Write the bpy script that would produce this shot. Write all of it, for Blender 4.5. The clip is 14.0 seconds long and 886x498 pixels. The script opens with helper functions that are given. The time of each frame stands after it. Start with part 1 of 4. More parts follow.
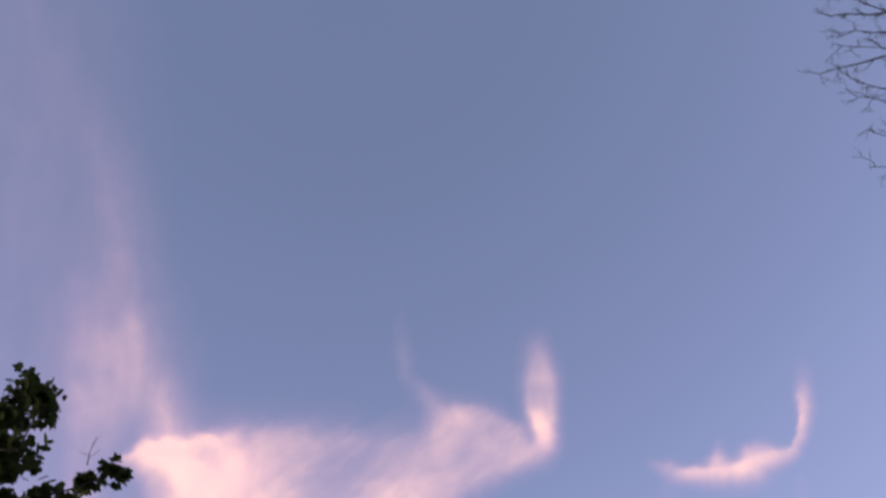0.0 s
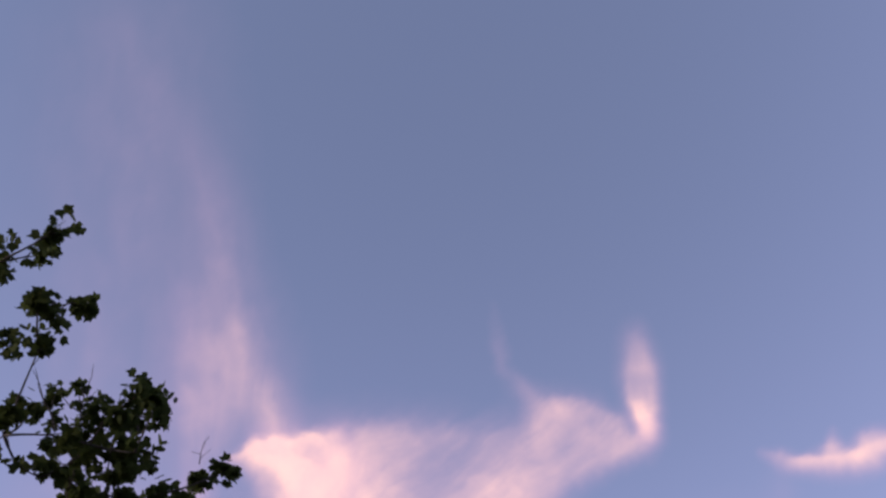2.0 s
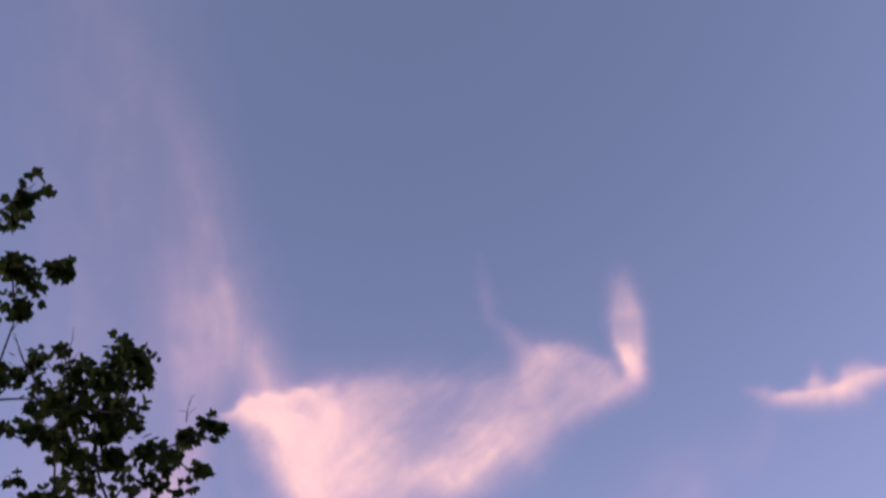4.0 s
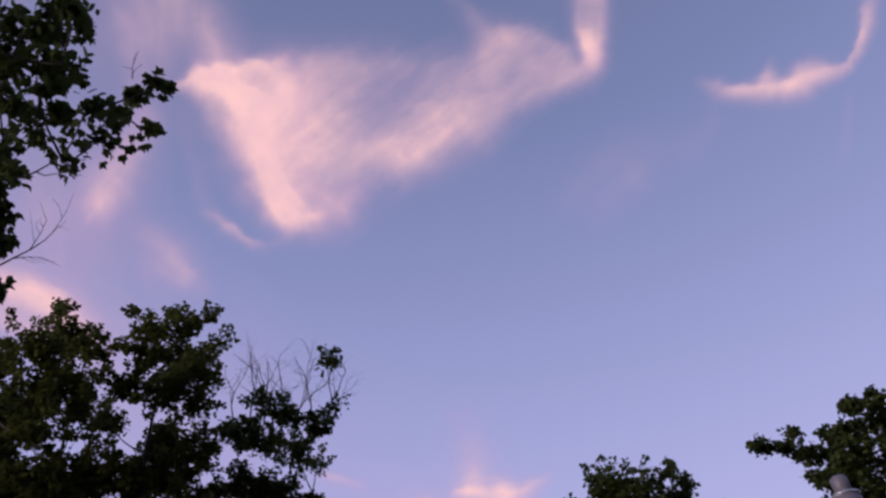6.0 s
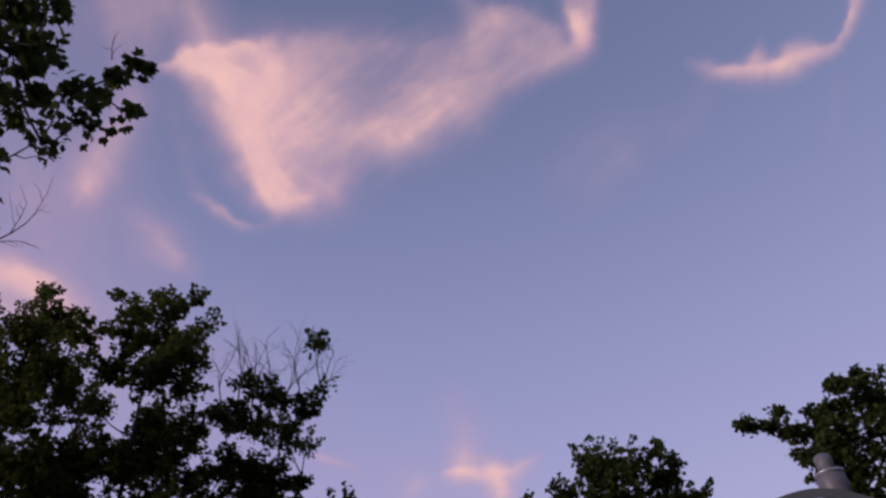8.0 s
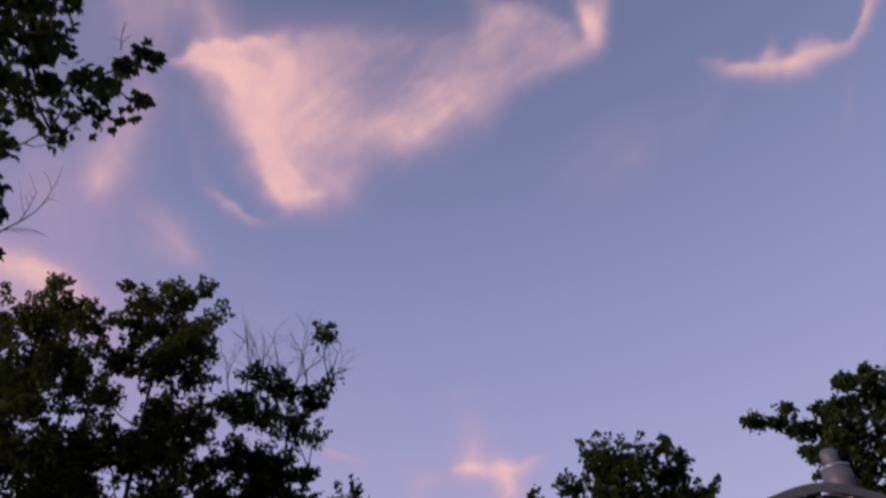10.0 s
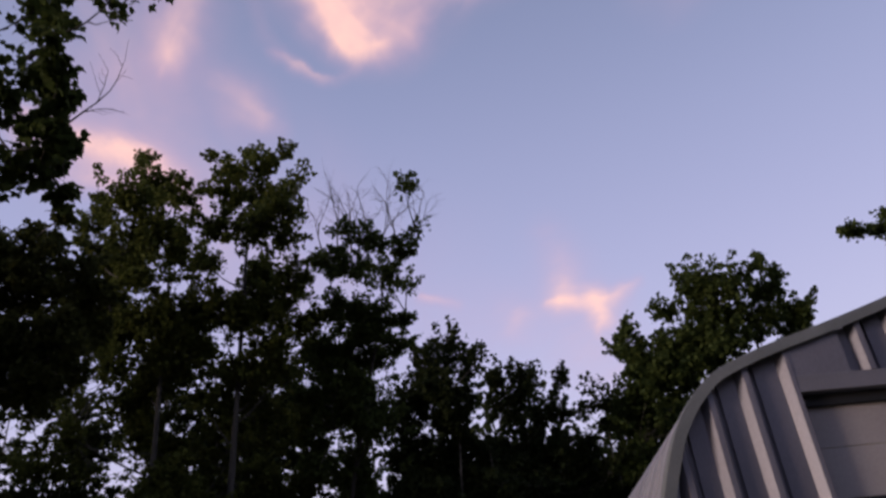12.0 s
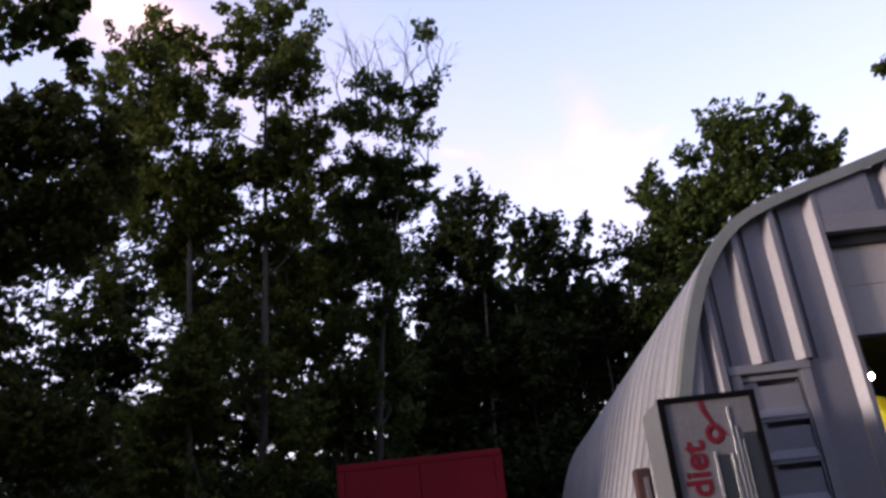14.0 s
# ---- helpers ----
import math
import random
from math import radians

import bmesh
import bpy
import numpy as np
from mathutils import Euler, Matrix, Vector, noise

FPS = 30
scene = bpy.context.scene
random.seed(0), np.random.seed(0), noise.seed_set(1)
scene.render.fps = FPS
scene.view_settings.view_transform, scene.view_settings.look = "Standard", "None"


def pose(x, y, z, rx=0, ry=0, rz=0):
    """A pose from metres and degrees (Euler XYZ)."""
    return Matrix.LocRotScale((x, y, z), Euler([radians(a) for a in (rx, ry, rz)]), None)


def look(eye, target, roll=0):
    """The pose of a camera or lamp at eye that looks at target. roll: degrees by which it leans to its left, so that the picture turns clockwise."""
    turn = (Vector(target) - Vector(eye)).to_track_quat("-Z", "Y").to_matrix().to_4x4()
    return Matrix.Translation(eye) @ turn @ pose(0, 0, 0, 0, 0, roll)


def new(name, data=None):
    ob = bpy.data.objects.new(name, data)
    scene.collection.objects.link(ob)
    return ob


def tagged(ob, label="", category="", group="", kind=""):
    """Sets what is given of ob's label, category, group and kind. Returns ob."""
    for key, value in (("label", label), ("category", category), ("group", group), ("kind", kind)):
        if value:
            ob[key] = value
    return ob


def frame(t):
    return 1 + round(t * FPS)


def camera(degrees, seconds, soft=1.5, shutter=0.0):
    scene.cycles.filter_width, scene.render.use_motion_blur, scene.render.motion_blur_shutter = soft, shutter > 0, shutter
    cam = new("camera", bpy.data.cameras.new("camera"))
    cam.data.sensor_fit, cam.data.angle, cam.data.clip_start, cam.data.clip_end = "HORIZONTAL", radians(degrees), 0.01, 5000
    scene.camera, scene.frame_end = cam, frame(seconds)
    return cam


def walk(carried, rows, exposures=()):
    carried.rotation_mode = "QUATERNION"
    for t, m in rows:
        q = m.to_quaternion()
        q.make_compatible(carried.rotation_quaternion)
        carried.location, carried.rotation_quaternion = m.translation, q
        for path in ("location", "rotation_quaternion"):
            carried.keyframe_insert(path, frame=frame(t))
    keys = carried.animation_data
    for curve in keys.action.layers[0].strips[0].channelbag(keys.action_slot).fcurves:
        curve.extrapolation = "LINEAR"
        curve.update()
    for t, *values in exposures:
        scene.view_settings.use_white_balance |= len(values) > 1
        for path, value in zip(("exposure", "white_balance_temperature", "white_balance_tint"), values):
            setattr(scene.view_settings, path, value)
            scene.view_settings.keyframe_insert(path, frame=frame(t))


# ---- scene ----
cam = camera(56.26, 14.0, soft=2.7, shutter=0.5)
walk(cam, [
    (0.0, pose(-0.230, -0.170, 0.557, 159.83, 6.44, -9.89)),
    (0.5, pose(-0.220, -0.176, 0.563, 162.20, 5.22, -9.76)),
    (1.0, pose(-0.209, -0.165, 0.556, 161.36, 4.39, -5.01)),
    (1.5, pose(-0.204, -0.159, 0.547, 160.04, 3.51, -4.24)),
    (2.0, pose(-0.212, -0.178, 0.539, 159.77, 1.47, -5.19)),
    (2.2, pose(-0.171, -0.175, 0.550, 161.16, 2.35, -4.07)),
    (4.3, pose(-0.137, -0.147, 0.540, 153.77, 3.54, -3.81)),
    (4.5, pose(-0.145, -0.140, 0.534, 150.38, 3.94, -5.52)),
    (5.0, pose(-0.120, -0.116, 0.524, 142.82, 3.99, -7.08)),
    (5.5, pose(-0.101, -0.090, 0.517, 137.20, 4.12, -7.77)),
    (6.0, pose(-0.095, -0.052, 0.509, 134.36, 4.30, -7.41)),
    (6.5, pose(-0.067, -0.072, 0.521, 134.63, 4.27, -7.79)),
    (7.0, pose(-0.069, -0.045, 0.520, 133.89, 5.34, -7.06)),
    (7.5, pose(-0.090, -0.035, 0.517, 134.54, 3.45, -5.78)),
    (7.7, pose(-0.050, -0.035, 0.534, 132.94, 5.06, -7.85)),
    (9.8, pose(0.002, -0.041, 0.465, 135.33, 3.30, -5.57)),
    (10.0, pose(0.011, -0.015, 0.468, 132.86, 4.21, -7.49)),
    (10.5, pose(0.057, 0.081, 0.486, 131.79, 3.78, -5.79)),
    (11.0, pose(0.027, 0.019, 0.489, 128.46, 4.81, -2.44)),
    (11.5, pose(0.025, 0.034, 0.490, 125.18, 5.14, -0.30)),
    (12.0, pose(0.024, 0.044, 0.486, 122.67, 5.27, 0.35)),
    (12.5, pose(0.024, 0.067, 0.472, 119.64, 6.09, 0.17)),
    (13.0, pose(0.008, 0.100, 0.467, 117.60, 6.17, 0.19)),
    (13.5, pose(0.018, 0.096, 0.460, 115.37, 6.31, 1.02)),
    (14.0, pose(0.030, 0.093, 0.452, 112.84, 5.80, 2.43)),
], exposures=[(0.0, 0.44, 6400, 8), (1.0, 0.42, 6300, 7), (2.0, 0.41, 6400, 9), (4.5, 0.27, 6200, 15), (5.0, 0.21, 6150, 17), (5.5, 0.06, 6150, 13), (6.0, 0.09, 6200, 14), (6.5, 0.12, 6200, 14), (7.0, -0.03, 6350, 13), (7.5, -0.14, 6400, 13), (10.0, -0.13, 6450, 13), (10.5, -0.12, 6600, 12), (11.0, -0.15, 6600, 11), (11.5, -0.08, 6700, 8),
              (12.0, 0.32, 6850, 4), (12.5, 0.66, 7100, 0), (13.0, 1.02, 7300, -2), (13.5, 1.21, 7000, -2), (14.0, 1.34, 6750, -2)])

# ---- sky and light ----
SUN_AZ, SUN_EL = radians(-110), radians(6)   # from north (y), clockwise; height
world = bpy.data.worlds.new("world")
scene.world = world
world.use_nodes = True
wn, wl = world.node_tree.nodes, world.node_tree.links
wn.clear()
w_out = wn.new("ShaderNodeOutputWorld")
sky = wn.new("ShaderNodeTexSky")
sky.sky_type, sky.sun_disc = "NISHITA", False
sky.sun_elevation, sky.sun_rotation = radians(3), SUN_AZ
sky_bg = wn.new("ShaderNodeBackground")
sky_bg.inputs["Strength"].default_value = 0.05
dusk_bg = wn.new("ShaderNodeBackground")
dusk_bg.inputs["Strength"].default_value = 1.0
w_co = wn.new("ShaderNodeTexCoord")
w_sep = wn.new("ShaderNodeSeparateXYZ")
w_ramp = wn.new("ShaderNodeValToRGB")
w_ramp.color_ramp.interpolation = "B_SPLINE"
SKY_STOPS = [(0.0, (0.62, 0.46, 0.52)), (0.22, (0.49, 0.45, 0.66)), (0.42, (0.368, 0.352, 0.612)), (0.62, (0.246, 0.262, 0.475)),
             (0.80, (0.150, 0.173, 0.325)), (1.0, (0.097, 0.117, 0.213))]
while len(w_ramp.color_ramp.elements) < len(SKY_STOPS):
    w_ramp.color_ramp.elements.new(0.5)
for el, (p, c) in zip(w_ramp.color_ramp.elements, SKY_STOPS):
    el.position, el.color = p, (*c, 1)
w_add = wn.new("ShaderNodeAddShader")
wl.new(w_co.outputs["Generated"], w_sep.inputs[0])
wl.new(w_sep.outputs["Z"], w_ramp.inputs[0])
wl.new(w_ramp.outputs["Color"], dusk_bg.inputs["Color"])
wl.new(sky.outputs["Color"], sky_bg.inputs["Color"])
wl.new(sky_bg.outputs[0], w_add.inputs[0])
wl.new(dusk_bg.outputs[0], w_add.inputs[1])
wl.new(w_add.outputs[0], w_out.inputs["Surface"])

sun = new("sun", bpy.data.lights.new("sun", "SUN"))
sun.data.energy, sun.data.angle, sun.data.color = 1.75, radians(12), (1.0, 0.81, 0.79)
sun_way = Vector((math.sin(SUN_AZ) * math.cos(SUN_EL), math.cos(SUN_AZ) * math.cos(SUN_EL), math.sin(SUN_EL)))
sun.matrix_world = look(sun_way * 60, (0, 0, 0))


# ---- materials ----
def material(name, rough=0.6, metal=0.0):
    m = bpy.data.materials.new(name)
    m.use_nodes = True
    b = m.node_tree.nodes["Principled BSDF"]
    b.inputs["Roughness"].default_value, b.inputs["Metallic"].default_value = rough, metal
    return m, m.node_tree.nodes, m.node_tree.links, b


def grainy(name, dark, light, scale=6.0, fine=60.0, rough=0.6, metal=0.0, bump=0.15, stretch=(1, 1, 1), random_tone=0.0):
    """Two scales of noise between two colours, with relief, on the thing's own coordinates."""
    m, n, l, b = material(name, rough, metal)
    co, mp = n.new("ShaderNodeTexCoord"), n.new("ShaderNodeMapping")
    mp.inputs["Scale"].default_value = stretch
    l.new(co.outputs["Object"], mp.inputs["Vector"])
    big, small = n.new("ShaderNodeTexNoise"), n.new("ShaderNodeTexNoise")
    big.inputs["Scale"].default_value, big.inputs["Detail"].default_value = scale, 5
    small.inputs["Scale"].default_value, small.inputs["Detail"].default_value = fine, 4
    for t in (big, small):
        l.new(mp.outputs[0], t.inputs["Vector"])
    mix = n.new("ShaderNodeMath")
    mix.operation = "MULTIPLY_ADD"
    mix.inputs[1].default_value = 0.45
    l.new(small.outputs["Fac"], mix.inputs[0])
    half = n.new("ShaderNodeMath")
    half.operation = "MULTIPLY"
    half.inputs[1].default_value = 0.6
    l.new(big.outputs["Fac"], half.inputs[0])
    l.new(half.outputs[0], mix.inputs[2])
    ramp = n.new("ShaderNodeValToRGB")
    ramp.color_ramp.elements[0].position, ramp.color_ramp.elements[1].position = 0.36, 0.68
    ramp.color_ramp.elements[0].color, ramp.color_ramp.elements[1].color = (*dark, 1), (*light, 1)
    l.new(mix.outputs[0], ramp.inputs[0])
    l.new(ramp.outputs[0], b.inputs["Base Color"])
    bp = n.new("ShaderNodeBump")
    bp.inputs["Strength"].default_value, bp.inputs["Distance"].default_value = bump, 0.02
    l.new(small.outputs["Fac"], bp.inputs["Height"])
    l.new(bp.outputs[0], b.inputs["Normal"])
    return m


def leafy(name, dark, light):
    """Leaves: tone varies leaf by leaf; some light passes through."""
    m, n, l, b = material(name, 0.7)
    b.inputs["Specular IOR Level"].default_value = 0.06
    geo, ramp = n.new("ShaderNodeNewGeometry"), n.new("ShaderNodeValToRGB")
    ramp.color_ramp.elements[0].color, ramp.color_ramp.elements[1].color = (*dark, 1), (*light, 1)
    l.new(geo.outputs["Random Per Island"], ramp.inputs[0])
    l.new(ramp.outputs[0], b.inputs["Base Color"])
    tr, add = n.new("ShaderNodeBsdfTranslucent"), n.new("ShaderNodeMixShader")
    add.inputs[0].default_value = 0.4
    l.new(ramp.outputs[0], tr.inputs["Color"])
    l.new(b.outputs[0], add.inputs[1])
    l.new(tr.outputs[0], add.inputs[2])
    l.new(add.outputs[0], n["Material Output"].inputs["Surface"])
    return m


def plain(name, colour, rough=0.5, metal=0.0):
    m, n, l, b = material(name, rough, metal)
    b.inputs["Base Color"].default_value = (*colour, 1)
    return m


def glowing(name, colour, strength):
    m, n, l, b = material(name)
    b.inputs["Emission Color"].default_value, b.inputs["Emission Strength"].default_value = (*colour, 1), strength
    return m


BARK = grainy("bark", (0.035, 0.03, 0.025), (0.12, 0.105, 0.09), 3, 30, 0.9, 0, 0.8, (4, 4, 0.7))
PALE_BARK = grainy("pale_bark", (0.030, 0.028, 0.024), (0.068, 0.063, 0.056), 3, 24, 0.9, 0, 0.6, (3, 3, 0.8))
LEAF = leafy("leaf", (0.041, 0.059, 0.018), (0.080, 0.103, 0.030))
LEAF_OLIVE = leafy("leaf_olive", (0.061, 0.077, 0.020), (0.108, 0.122, 0.031))
LEAF_BROWN = leafy("leaf_brown", (0.038, 0.044, 0.013), (0.068, 0.073, 0.022))
# for the deep wood: its shade is put into the leaf colour
LEAF_SHADED = leafy("leaf_shaded", (0.013, 0.019, 0.007), (0.036, 0.046, 0.016))
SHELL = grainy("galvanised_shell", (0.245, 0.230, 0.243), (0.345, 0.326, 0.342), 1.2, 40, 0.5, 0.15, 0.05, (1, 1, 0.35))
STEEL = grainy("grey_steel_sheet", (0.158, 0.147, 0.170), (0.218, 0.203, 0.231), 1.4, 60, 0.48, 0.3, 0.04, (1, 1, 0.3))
TRIM = grainy("grey_trim", (0.155, 0.146, 0.164), (0.220, 0.207, 0.230), 2, 60, 0.5, 0.1, 0.04)
DOOR_GREY = grainy("door_grey", (0.142, 0.136, 0.160), (0.200, 0.191, 0.220), 3, 70, 0.5, 0, 0.04)
BEIGE = grainy("beige_door", (0.31, 0.27, 0.265), (0.39, 0.345, 0.335), 1.0, 50, 0.6, 0, 0.04)
RUBBER_AND_GAP = plain("black_rubber_and_gap", (0.012, 0.012, 0.014), 0.7)
BLACK = plain("black_trim", (0.004, 0.0035, 0.004), 0.7)
BLACK.node_tree.nodes["Principled BSDF"].inputs["Specular IOR Level"].default_value = 0.06
RED = grainy("faded_red_paint", (0.100, 0.008, 0.014), (0.138, 0.011, 0.019), 1.2, 40, 0.85, 0, 0.05)
RED.node_tree.nodes["Principled BSDF"].inputs["Specular IOR Level"].default_value = 0.05
RED_INK = grainy("red_ink", (0.10, 0.004, 0.012), (0.155, 0.007, 0.019), 8, 60, 0.4, 0, 0.02)
PANEL = grainy("machine_panel", (0.128, 0.119, 0.132), (0.185, 0.172, 0.188), 1.2, 40, 0.25, 0, 0.02)
CHROME = plain("bright_metal", (0.75, 0.75, 0.77), 0.25, 0.8)
SMOKED = plain("smoked_plastic", (0.035, 0.04, 0.05), 0.25)
YELLOW = grainy("yellow_tarp", (0.42, 0.34, 0.015), (0.62, 0.52, 0.03), 2.0, 20, 0.6, 0, 0.4)
INNER_SHADE = grainy("inner_shade", (0.10, 0.085, 0.03), (0.18, 0.15, 0.06), 3, 25, 0.9, 0, 0.6)
CONCRETE = grainy("concrete", (0.26, 0.25, 0.24), (0.38, 0.37, 0.35), 1.5, 40, 0.85, 0, 0.2)
GRASS = grainy("grass_ground", (0.03, 0.04, 0.015), (0.09, 0.085, 0.04), 0.6, 12, 0.95, 0, 0.6)
LIP = grainy("weathered_flashing", (0.135, 0.140, 0.135), (0.20, 0.204, 0.197), 2, 50, 0.6, 0.1, 0.05)
CABINET = grainy("machine_cabinet", (0.13, 0.13, 0.14), (0.19, 0.19, 0.20), 2, 50, 0.5, 0, 0.03)
RUST = grainy("rust_brown", (0.035, 0.014, 0.014), (0.07, 0.03, 0.028), 6, 50, 0.8, 0, 0.2)
BULB = glowing("lamp_glow", (1.0, 0.95, 0.85), 25.0)


# ---- helpers for building ----
def mesh_of(name, bm, mat, smooth=False):
    me = bpy.data.meshes.new(name)
    bm.to_mesh(me)
    bm.free()
    if smooth:
        me.shade_smooth()
    me.materials.append(mat)
    return me


def part(name, bm, mat, parent=None, label="", smooth=False):
    ob = new(name, mesh_of(name, bm, mat, smooth))
    ob.parent = parent
    if label:
        ob["label"] = label
    return ob


def empty(name, at, label, category, group="", kind=""):
    ob = new(name)
    ob.location = at
    return tagged(ob, label, category, group, kind)


def add_box(bm, x0, x1, y0, y1, z0, z1, bevel=0.0):
    r = bmesh.ops.create_cube(bm, size=1.0)
    for v in r["verts"]:
        v.co = Vector(((x0 + x1) / 2 + v.co.x * (x1 - x0), (y0 + y1) / 2 + v.co.y * (y1 - y0), (z0 + z1) / 2 + v.co.z * (z1 - z0)))
    if bevel:
        edges = list({e for v in r["verts"] for e in v.link_edges})
        bmesh.ops.bevel(bm, geom=edges, offset=bevel, segments=2, affect="EDGES", profile=0.5)


def box(x0, x1, y0, y1, z0, z1, bevel=0.0):
    bm = bmesh.new()
    add_box(bm, x0, x1, y0, y1, z0, z1, bevel)
    return bm


def tube_data(verts, faces, points, radii, sides=6):
    """Adds a tapered tube along points to lists of vertices and faces."""
    base = len(verts)
    ref = Vector((0.31, 0.77, 0.12)).normalized()
    for i, (p, r) in enumerate(zip(points, radii)):
        d = (points[min(i + 1, len(points) - 1)] - points[max(i - 1, 0)]).normalized()
        a = d.cross(ref)
        a = a.normalized() if a.length > 1e-3 else Vector((1, 0, 0))
        b = d.cross(a)
        for k in range(sides):
            t = 2 * math.pi * k / sides
            verts.append(p + (a * math.cos(t) + b * math.sin(t)) * r)
    for i in range(len(points) - 1):
        for k in range(sides):
            k2 = (k + 1) % sides
            faces.append((base + i * sides + k, base + i * sides + k2, base + (i + 1) * sides + k2, base + (i + 1) * sides + k))
    faces.append(tuple(base + (len(points) - 1) * sides + k for k in range(sides)))
    faces.append(tuple(base + k for k in reversed(range(sides))))


def raw_part(name, verts, faces, mat, parent, label="", smooth=True, kind=""):
    me = bpy.data.meshes.new(name)
    me.from_pydata([tuple(v) for v in verts], [], faces)
    if smooth:
        me.shade_smooth()
    me.materials.append(mat)
    ob = new(name, me)
    ob.parent = parent
    return tagged(ob, label, kind=kind)


def tube(name, points, radii, mat, parent, sides=8, label=""):
    v, fa = [], []
    tube_data(v, fa, [Vector(p) for p in points], radii, sides)
    return raw_part(name, v, fa, mat, parent, label)


# ---- ground ----
def ground_height(x, y):
    """The yard dips towards the viewer; the building stands on the level part."""
    t = min(max((y - 0.5) / 5.0, 0.0), 1.0)
    return -1.0 * (1 - t * t * (3 - 2 * t)) - 0.02


def build_ground():
    xs = sorted({-2500, -900, -300, -120, -60, *range(-40, 42, 2), 60, 120, 300, 900, 2500})
    ys = sorted({-2500, -900, -300, -100, -40, *range(-20, 12, 1), *range(12, 50, 2), 80, 160, 400, 1000, 2500})
    v = [(x, y, ground_height(x, y) + (0.05 * noise.noise((x * 0.3, y * 0.3, 0)) if abs(x) < 50 and 0 > y > -20 else 0)) for y in ys for x in xs]
    n = len(xs)
    fa = [(j * n + i, j * n + i + 1, (j + 1) * n + i + 1, (j + 1) * n + i) for j in range(len(ys) - 1) for i in range(n - 1)]
    raw_part("ground", v, fa, GRASS, None, "dark trodden grass of the yard at dusk", True, "structure")
    s = part("concrete_pad", box(0.9, 10.4, 6.6, 20.9, -0.15, 0.0, 0.01), CONCRETE)
    tagged(s, "grey concrete pad under the arched steel building", kind="structure")


build_ground()


# ---- clouds, the sunken sun's light put into them as their own glow ----
HEAD_BODY = [
    [(-306,45,4,0.50), (-282,47,11,0.85), (-248,38,23,0.95), (-218,21,34,0.97), (-206,-20,30,0.95), (-199,-61,23,0.90), (-189,-95,14,0.75), (-173,-112,8,0.50)],
    [(-275,61,7,0.70), (-235,62,8,0.85), (-190,59,11,0.80), (-179,31,14,0.70)]]
HEAD_WISPS = [
    [(-173,-108,16,0.40), (-143,-112,16,0.36), (-115,-108,14,0.22)],
    [(-180,-81,18,0.50), (-153,-98,15,0.45), (-119,-98,14,0.32), (-98,-81,12,0.22)],
    [(-207,-89,4,0.50), (-185,-117,4,0.60), (-166,-117,5,0.50), (-143,-108,5,0.40)],
    [(-286,-102,4,0.15), (-265,-112,5,0.35), (-248,-130,5,0.55), (-231,-144,4,0.40), (-207,-146,5,0.12), (-183,-132,5,0.18), (-172,-117,5,0.25)]]
HEAD_FILAMENT = [
    [(-303,1,7,0.08), (-296,-40,8,0.12), (-286,-81,8,0.13), (-272,-105,7,0.15)]]
BAND_VEIL = [
    [(-166,69,12,0.26), (-112,63,18,0.24), (-57,61,19,0.21), (-3,65,16,0.21)],
    [(-163,28,33,0.42), (-153,-27,34,0.42), (-136,-81,25,0.36), (-115,-102,18,0.24)],
    [(65,72,20,0.24), (106,69,19,0.26), (147,68,14,0.24)],
    [(-166,-6,33,0.38), (-153,1,38,0.42), (-112,11,42,0.41), (-64,11,40,0.37), (-23,21,30,0.32)],
    [(-160,-64,30,0.44), (-98,-61,25,0.36), (-50,-50,16,0.29)]]
BAND_STREAKS = [
    [(-98,-33,12,0.28), (-44,-33,18,0.42), (-10,-23,19,0.54), (25,11,23,0.53), (45,45,26,0.41), (72,72,23,0.34), (106,76,20,0.30), (140,65,16,0.30), (171,65,12,0.36), (188,81,9,0.42)],
    [(-44,-48,14,0.34), (4,-33,15,0.38), (45,-3,16,0.34), (86,28,15,0.29), (134,45,11,0.26), (175,61,8,0.26)],
    [(11,233,6,0.04), (13,185,6,0.09), (21,154,7,0.14), (38,127,8,0.22), (62,106,12,0.29), (83,96,15,0.26)],
    [(79,106,10,0.24), (113,98,10,0.22), (147,85,8,0.21)]]
CURL = [
    [(188,74,8,0.45), (181,91,7,0.68), (179,104,7,0.50)],
    [(183,77,6,0.50), (194,103,6,0.42), (194,134,7,0.30), (188,161,8,0.22), (178,188,8,0.12)],
    [(176,89,5,0.60), (167,113,6,0.40), (166,140,7,0.28), (172,168,8,0.22), (178,198,10,0.10)],
    [(177,171,12,0.22), (179,147,12,0.45), (179,122,10,0.45), (179,96,10,0.45)]]
PLUME = [
    [(-373,238,23,0.09), (-359,169,27,0.15), (-354,116,29,0.19), (-344,71,23,0.16)],
    [(-264,126,18,0.09), (-246,87,16,0.14)],
    [(-442,542,29,0.04), (-398,446,27,0.09), (-364,363,34,0.14), (-336,275,31,0.18), (-319,212,34,0.25), (-320,171,38,0.26), (-329,130,37,0.25), (-340,90,30,0.22), (-350,52,18,0.18), (-351,14,16,0.13)],
    [(-310,192,20,0.12), (-287,138,19,0.21), (-270,99,17,0.30), (-257,71,14,0.42)]]
HOOK = [
    [(314,47,5,0.15), (335,43,8,0.40), (359,38,8,0.60), (386,40,10,0.75), (413,43,10,0.78), (437,51,10,0.75), (464,62,8,0.60), (488,70,5,0.50), (500,86,5,0.50), (506,106,6,0.60), (509,130,8,0.50), (510,154,8,0.22), (510,178,8,0.06)],
    [(398,76,5,0.15), (396,59,8,0.45)],
    [(432,68,8,0.40), (454,72,8,0.28)]]
